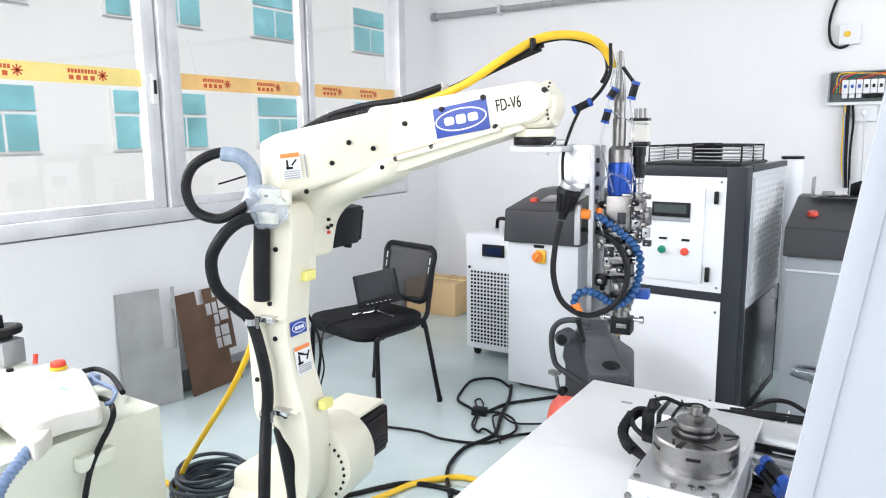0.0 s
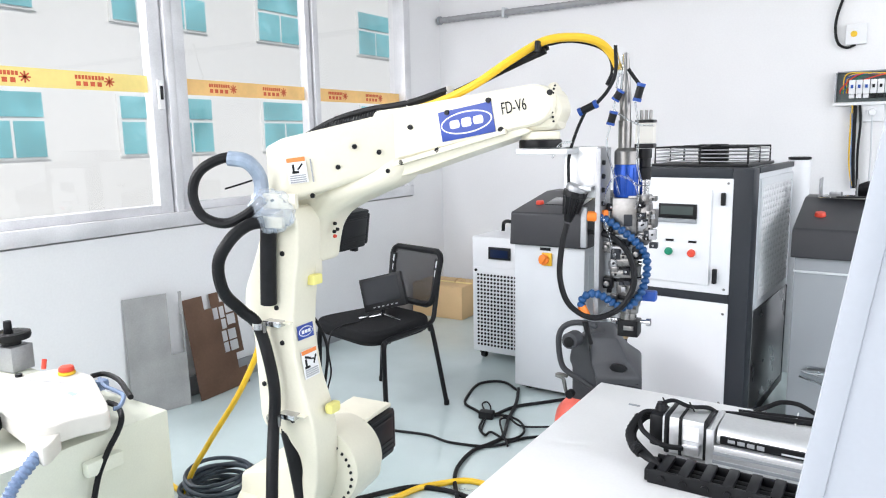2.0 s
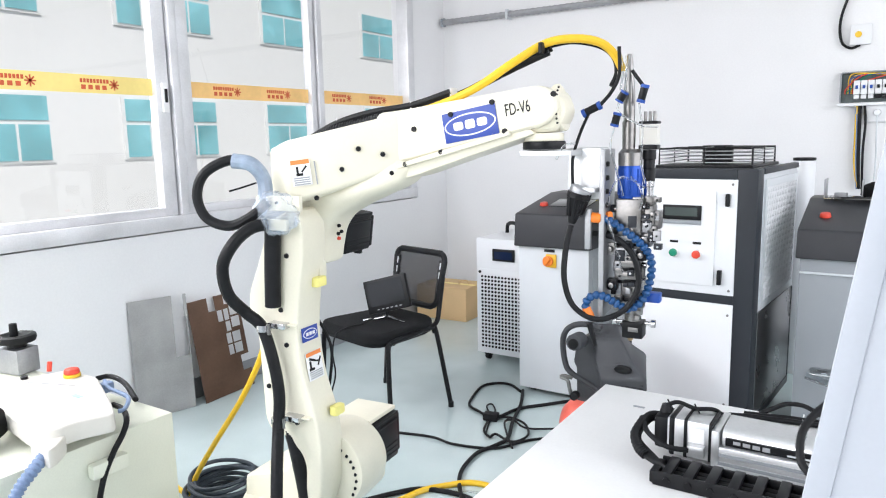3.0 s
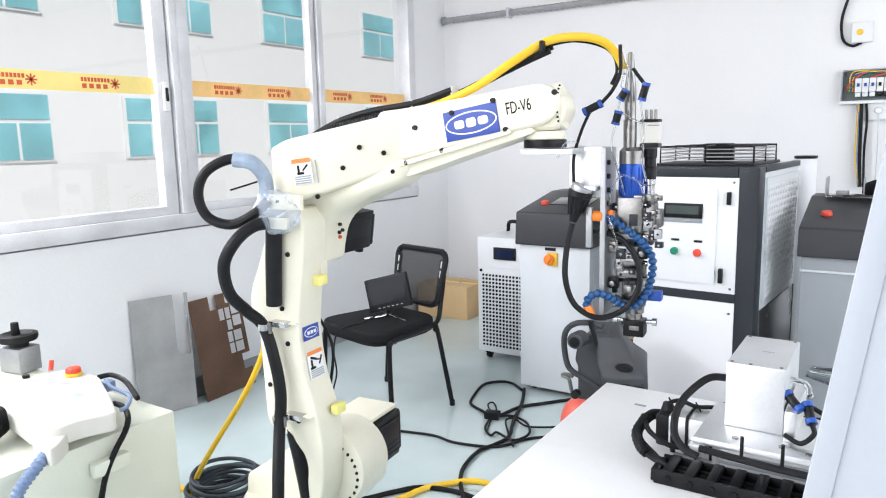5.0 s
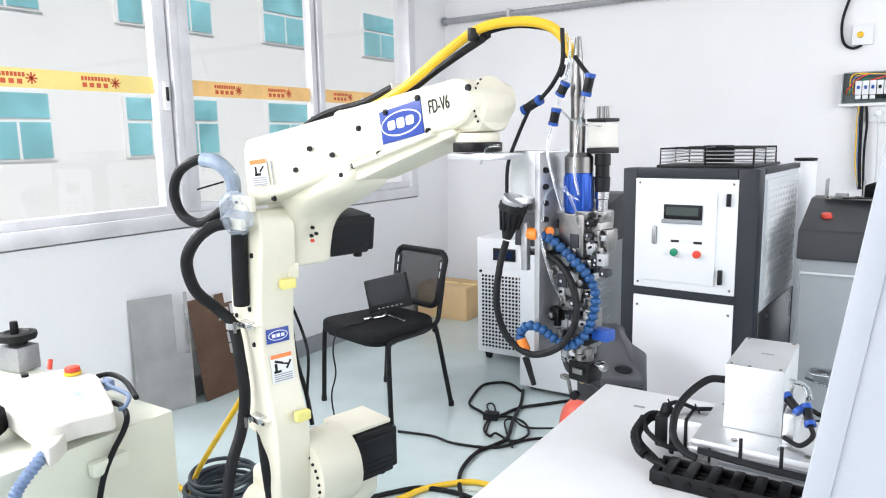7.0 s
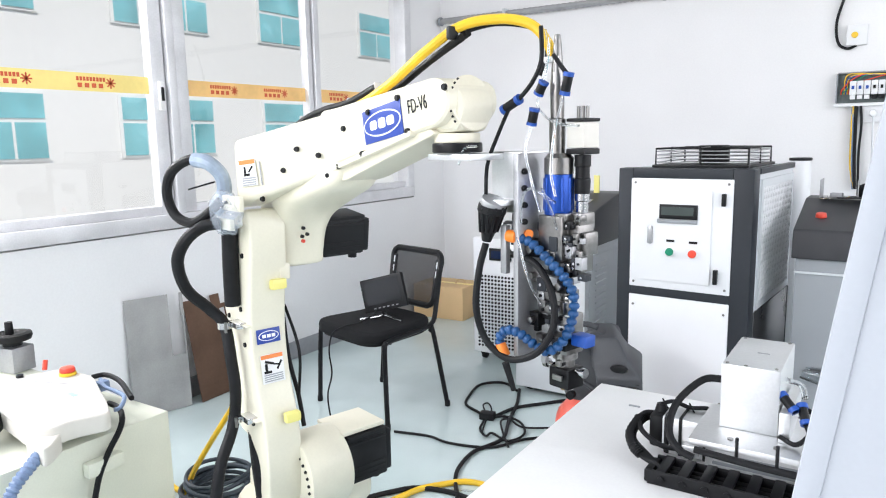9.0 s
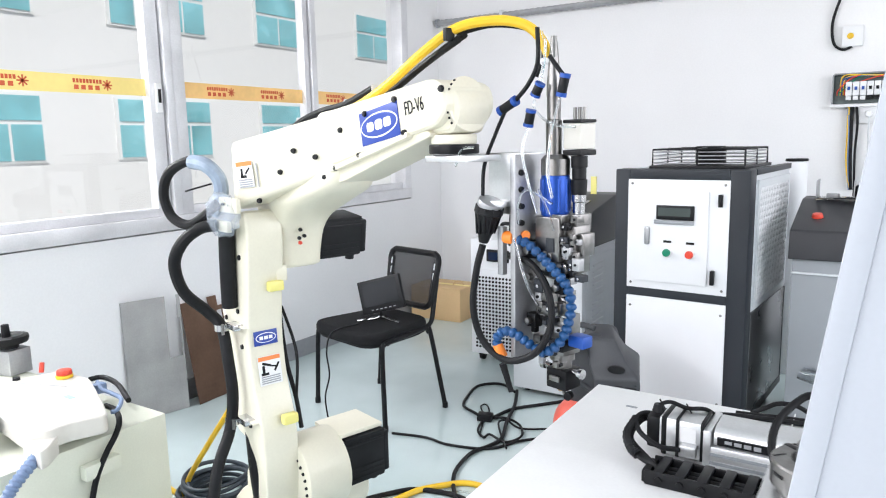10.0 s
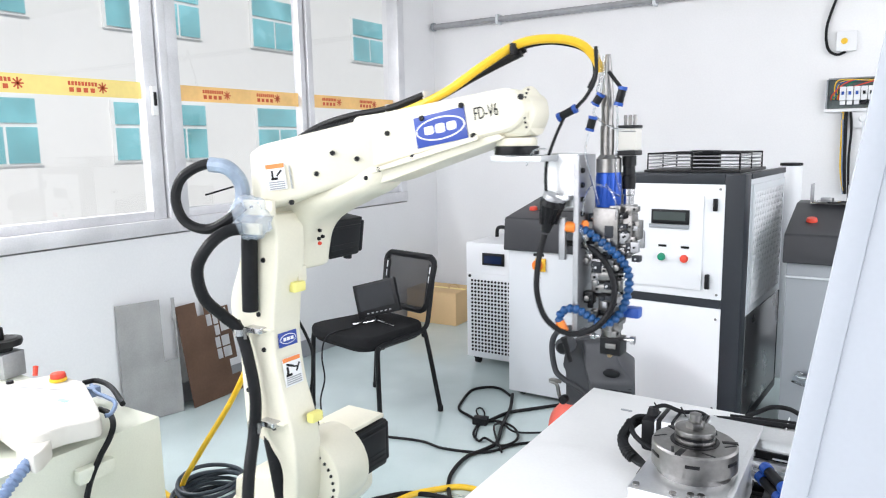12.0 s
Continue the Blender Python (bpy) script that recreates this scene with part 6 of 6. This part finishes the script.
def wall_fittings():
    Y = BY - 0.001
    a, b = (-0.330, 4.990, 1.743), (-0.332, 4.990, 1.571)
    x0, z1, z0 = a[0], a[2], b[2]
    d = thing("breaker_box", pose(x0, Y, z0), "open wall distribution box with white breakers and loose wires", "breaker box")
    W, Hh = 0.44, z1 - z0
    part("tray", span(0, W, -0.012, 0, 0, Hh, 0.002), PCB, d)
    part("rim", span(-0.012, W + 0.012, -0.055, 0, -0.022, -0.004, 0.003), WHITES, d)
    part("rim", span(0, W, -0.05, 0, Hh, Hh + 0.008, 0.002), GREYM, d)
    part("rim", span(-0.008, 0, -0.05, 0, 0, Hh, 0.002), GREYM, d)
    for k in range(9):
        q = part("breaker", span(0.065 + k * 0.037, 0.099 + k * 0.037, -0.06, -0.012, 0.045, Hh - 0.045, 0.004), WHITES, d)
        part("toggle", span(0.075 + k * 0.037, 0.089 + k * 0.037, -0.07, -0.06, Hh * 0.5 - 0.008, Hh * 0.5 + 0.012, 0.002), BLUEF if k < 3 else BLACKP, q)
        part("terminal", span(0.068 + k * 0.037, 0.096 + k * 0.037, -0.052, -0.012, 0.02, 0.043, 0.002), WHITES if k < 3 else BLACKP, d)
    for k, (m, h) in enumerate(((RED, 0.5), (GREEN, 0.4), (YELLOW, 0.95), (BLUEF, 0.85), (YELLOW, 0.9), (RED, 0.6))):
        part("wire", tube([(0.02 + k * 0.008, -0.03, Hh * 0.3), (0.03 + k * 0.01, -0.045, Hh * h), (0.12 + k * 0.03, -0.05, Hh * 0.93), (0.30, -0.04, Hh * (0.9 - k * 0.02))], 0.0035, seg=6), m, d)
    c = thing("wall_cable_bundle", pose(0, 0, 0), "dark cables hanging down the wall below the breaker box", "cable")
    part("run", tube([(-0.225, 4.960, 1.556), (-0.221, 4.960, 1.408), (-0.216, 4.960, 1.238), (-0.204, 4.960, 1.050)], 0.010, n=6), RUBBER, c)
    part("run", tube([(-0.201, 4.960, 1.555), (-0.191, 4.960, 1.441), (-0.195, 4.960, 1.272), (-0.186, 4.960, 1.050)], 0.007, n=6), RUBBER, c)
    part("run", tube([(-0.242, 4.960, 1.556), (-0.240, 4.960, 1.374), (-0.235, 4.960, 1.204), (-0.210, 4.960, 1.049)], 0.006, n=6), YELLOW, c)
    part("run", tube([(-0.244, 4.960, 1.543), (-0.234, 4.960, 1.374), (-0.229, 4.960, 1.204), (-0.213, 4.960, 1.049)], 0.006, n=6), BLUEG, c)
    s = (-0.135, 4.990, 1.506)
    k = thing("wall_socket", pose(s[0], Y, s[2]), "white wall socket with a plug below the breaker box", "socket")
    part("plate", span(-0.06, 0.06, -0.03, 0, -0.055, 0.045, 0.006), WHITES, k)
    part("plug", rod((0, -0.03, 0), (0, -0.07, 0), 0.022, 0.018, bevel=0.003), WHITES, k)
    part("lead", tube([(0, -0.06, -0.01), (0.004, -0.06, -0.1), (0.01, -0.04, -0.3), (0.005, -0.05, -0.55)], 0.005), GREYS, k)
    s = (-0.247, 4.990, 1.968)
    k = thing("wall_switch", pose(s[0], Y, s[2]), "white wall switch box with a yellow pilot light", "switch")
    part("plate", span(-0.055, 0.055, -0.035, 0, -0.06, 0.06, 0.006), WHITES, k)
    part("pilot", rod((-0.012, -0.035, 0), (-0.012, -0.045, 0), 0.018, bevel=0.003), YELLOW, k)
    part("lead", tube([(0.0, -0.02, -0.06), (-0.05, -0.02, -0.075), (-0.10, -0.02, -0.03), (-0.11, -0.02, 0.10), (-0.06, -0.02, 0.28), (0.0, -0.02, 0.45)], 0.008), RUBBER, k)
    p = (-3.240, 4.950, 2.338)
    q = thing("wall_conduit", pose(0, 0, 0), "grey ribbed conduit pipe along the back wall", "pipe")
    part("pipe", tube([(max(p[0], WX + 0.03), 4.955, p[2]), (-2.0, 4.955, p[2]), (-0.5, 4.955, p[2]), (2.9, 4.955, p[2])], 0.026, ridges=0.004, pitch=0.045, n=2), ALUM, q)
    part("end_cap", rod((max(p[0], WX + 0.03) - 0.01, 4.955, p[2]), (max(p[0], WX + 0.03) + 0.01, 4.955, p[2]), 0.034), GREYM, q)
    for x in (-2.6, -1.4, -0.2):
        part("clip", box(0.02, 0.075, 0.075, (x, 4.96, p[2]), 0.004), GREYS, q)
    s = (-0.454, 4.400, 1.254)
    k = thing("white_canister", pose(s[0], 4.45, 0), "tall white canister with a dark lid behind the chiller", "canister")
    part("body", rod((0, 0, 0), (0, 0, s[2] - 0.012), 0.058, bevel=0.006, seg=28), WHITES, k)
    part("lid", rod((0, 0, s[2] - 0.012), (0, 0, s[2] + 0.004), 0.060, bevel=0.004, seg=28), BLACKM, k)


wall_fittings()


def desk_clutter():
    t = 0.875 + 0.215
    b = thing("acrylic_bracket", pose(-0.29, 3.78, t), "small clear acrylic bracket on the grey cabinet", "bracket")
    part("base", span(0, 0.22, -0.08, 0.06, 0.0, 0.006, 0.001), CLEARH, b)
    part("upright", span(0.0, 0.006, -0.08, 0.06, 0.006, 0.09, 0.001), ALUM, b)
    part("upright", span(0.15, 0.156, -0.02, 0.06, 0.006, 0.085, 0.001), ALUM, b)
    m = thing("metal_strip", pose(-0.18, 3.70, t, 0, 0, -12), "bent metal strips on the grey cabinet", "metal part")
    part("strip", span(-0.08, 0.14, -0.012, 0.012, 0.0, 0.008, 0.002), STEEL, m)
    part("strip", box(0.16, 0.02, 0.006, (0.05, -0.03, 0.012), 0.002, rot=Euler((0, 0, 0.5)).to_matrix().to_4x4()), BLACKM, m)
    part("strip", box(0.05, 0.03, 0.02, (-0.04, 0.0, 0.02), 0.003), ALUM, m)
    p = thing("black_pouch", pose(-0.02, 3.80, t), "crumpled black pouch on the grey cabinet", "pouch")
    bm = bmesh.new()
    bmesh.ops.create_icosphere(bm, subdivisions=3, radius=1.0)
    for v in bm.verts:
        v.co *= 1 + 0.25 * noise.noise(v.co * 1.7)
        v.co.z = max(v.co.z, -0.5)
    bm.transform(Matrix.Translation((0, 0, 0.03)) @ Matrix.Diagonal((0.12, 0.08, 0.06, 1)))
    part("cloth", bm, FABRIC, p, angle=180)


desk_clutter()


def motions():
    turn = [(0.0, 0.0), (5.0, 0.0), (5.2, 0.0), (5.3, -0.7), (5.4, -4.3), (5.5, -8.3), (5.6, -13.6), (5.7, -17.3), (5.8, -19.3), (5.9, -19.6), (6.6, -19.7), (7.0, -20.1), (7.2, -20.7), (8.0, -22.8), (8.6, -23.1), (9.5, -23.1),
            (11.5, -23.1), (11.6, -22.7), (11.7, -19.6), (11.8, -14.3), (11.9, -10.6), (12.0, -6.5)]
    rows = [(t, pose(*AXIS, 0, 0, 0, YAW0 + a)) for t, a in turn]
    walk(robot, rows)
    walk(head, rows)
    walk(chuck, [(t, pose(x, 0, 0.80)) for t, x in ((0.0, 0.0), (0.8, 0.0), (0.9, 0.004), (1.0, 0.022), (1.2, 0.079), (1.4, 0.137), (1.6, 0.20), (2.0, 0.32), (2.6, 0.5), (8.8, 0.5), (9.8, 0.21), (10.0, 0.155), (10.2, 0.10), (10.4, 0.047), (10.5, 0.027), (10.7, 0.0), (12.0, 0.0))])
    walk(station, [(t, pose(x, 0, 0.80)) for t, x in ((0.0, 0.6), (2.0, 0.36), (3.2, 0.16), (4.0, 0.025), (4.3, 0.0), (8.9, 0.0), (9.0, 0.003), (9.2, 0.036), (9.5, 0.085), (9.8, 0.135), (12.0, 0.5))])


motions()
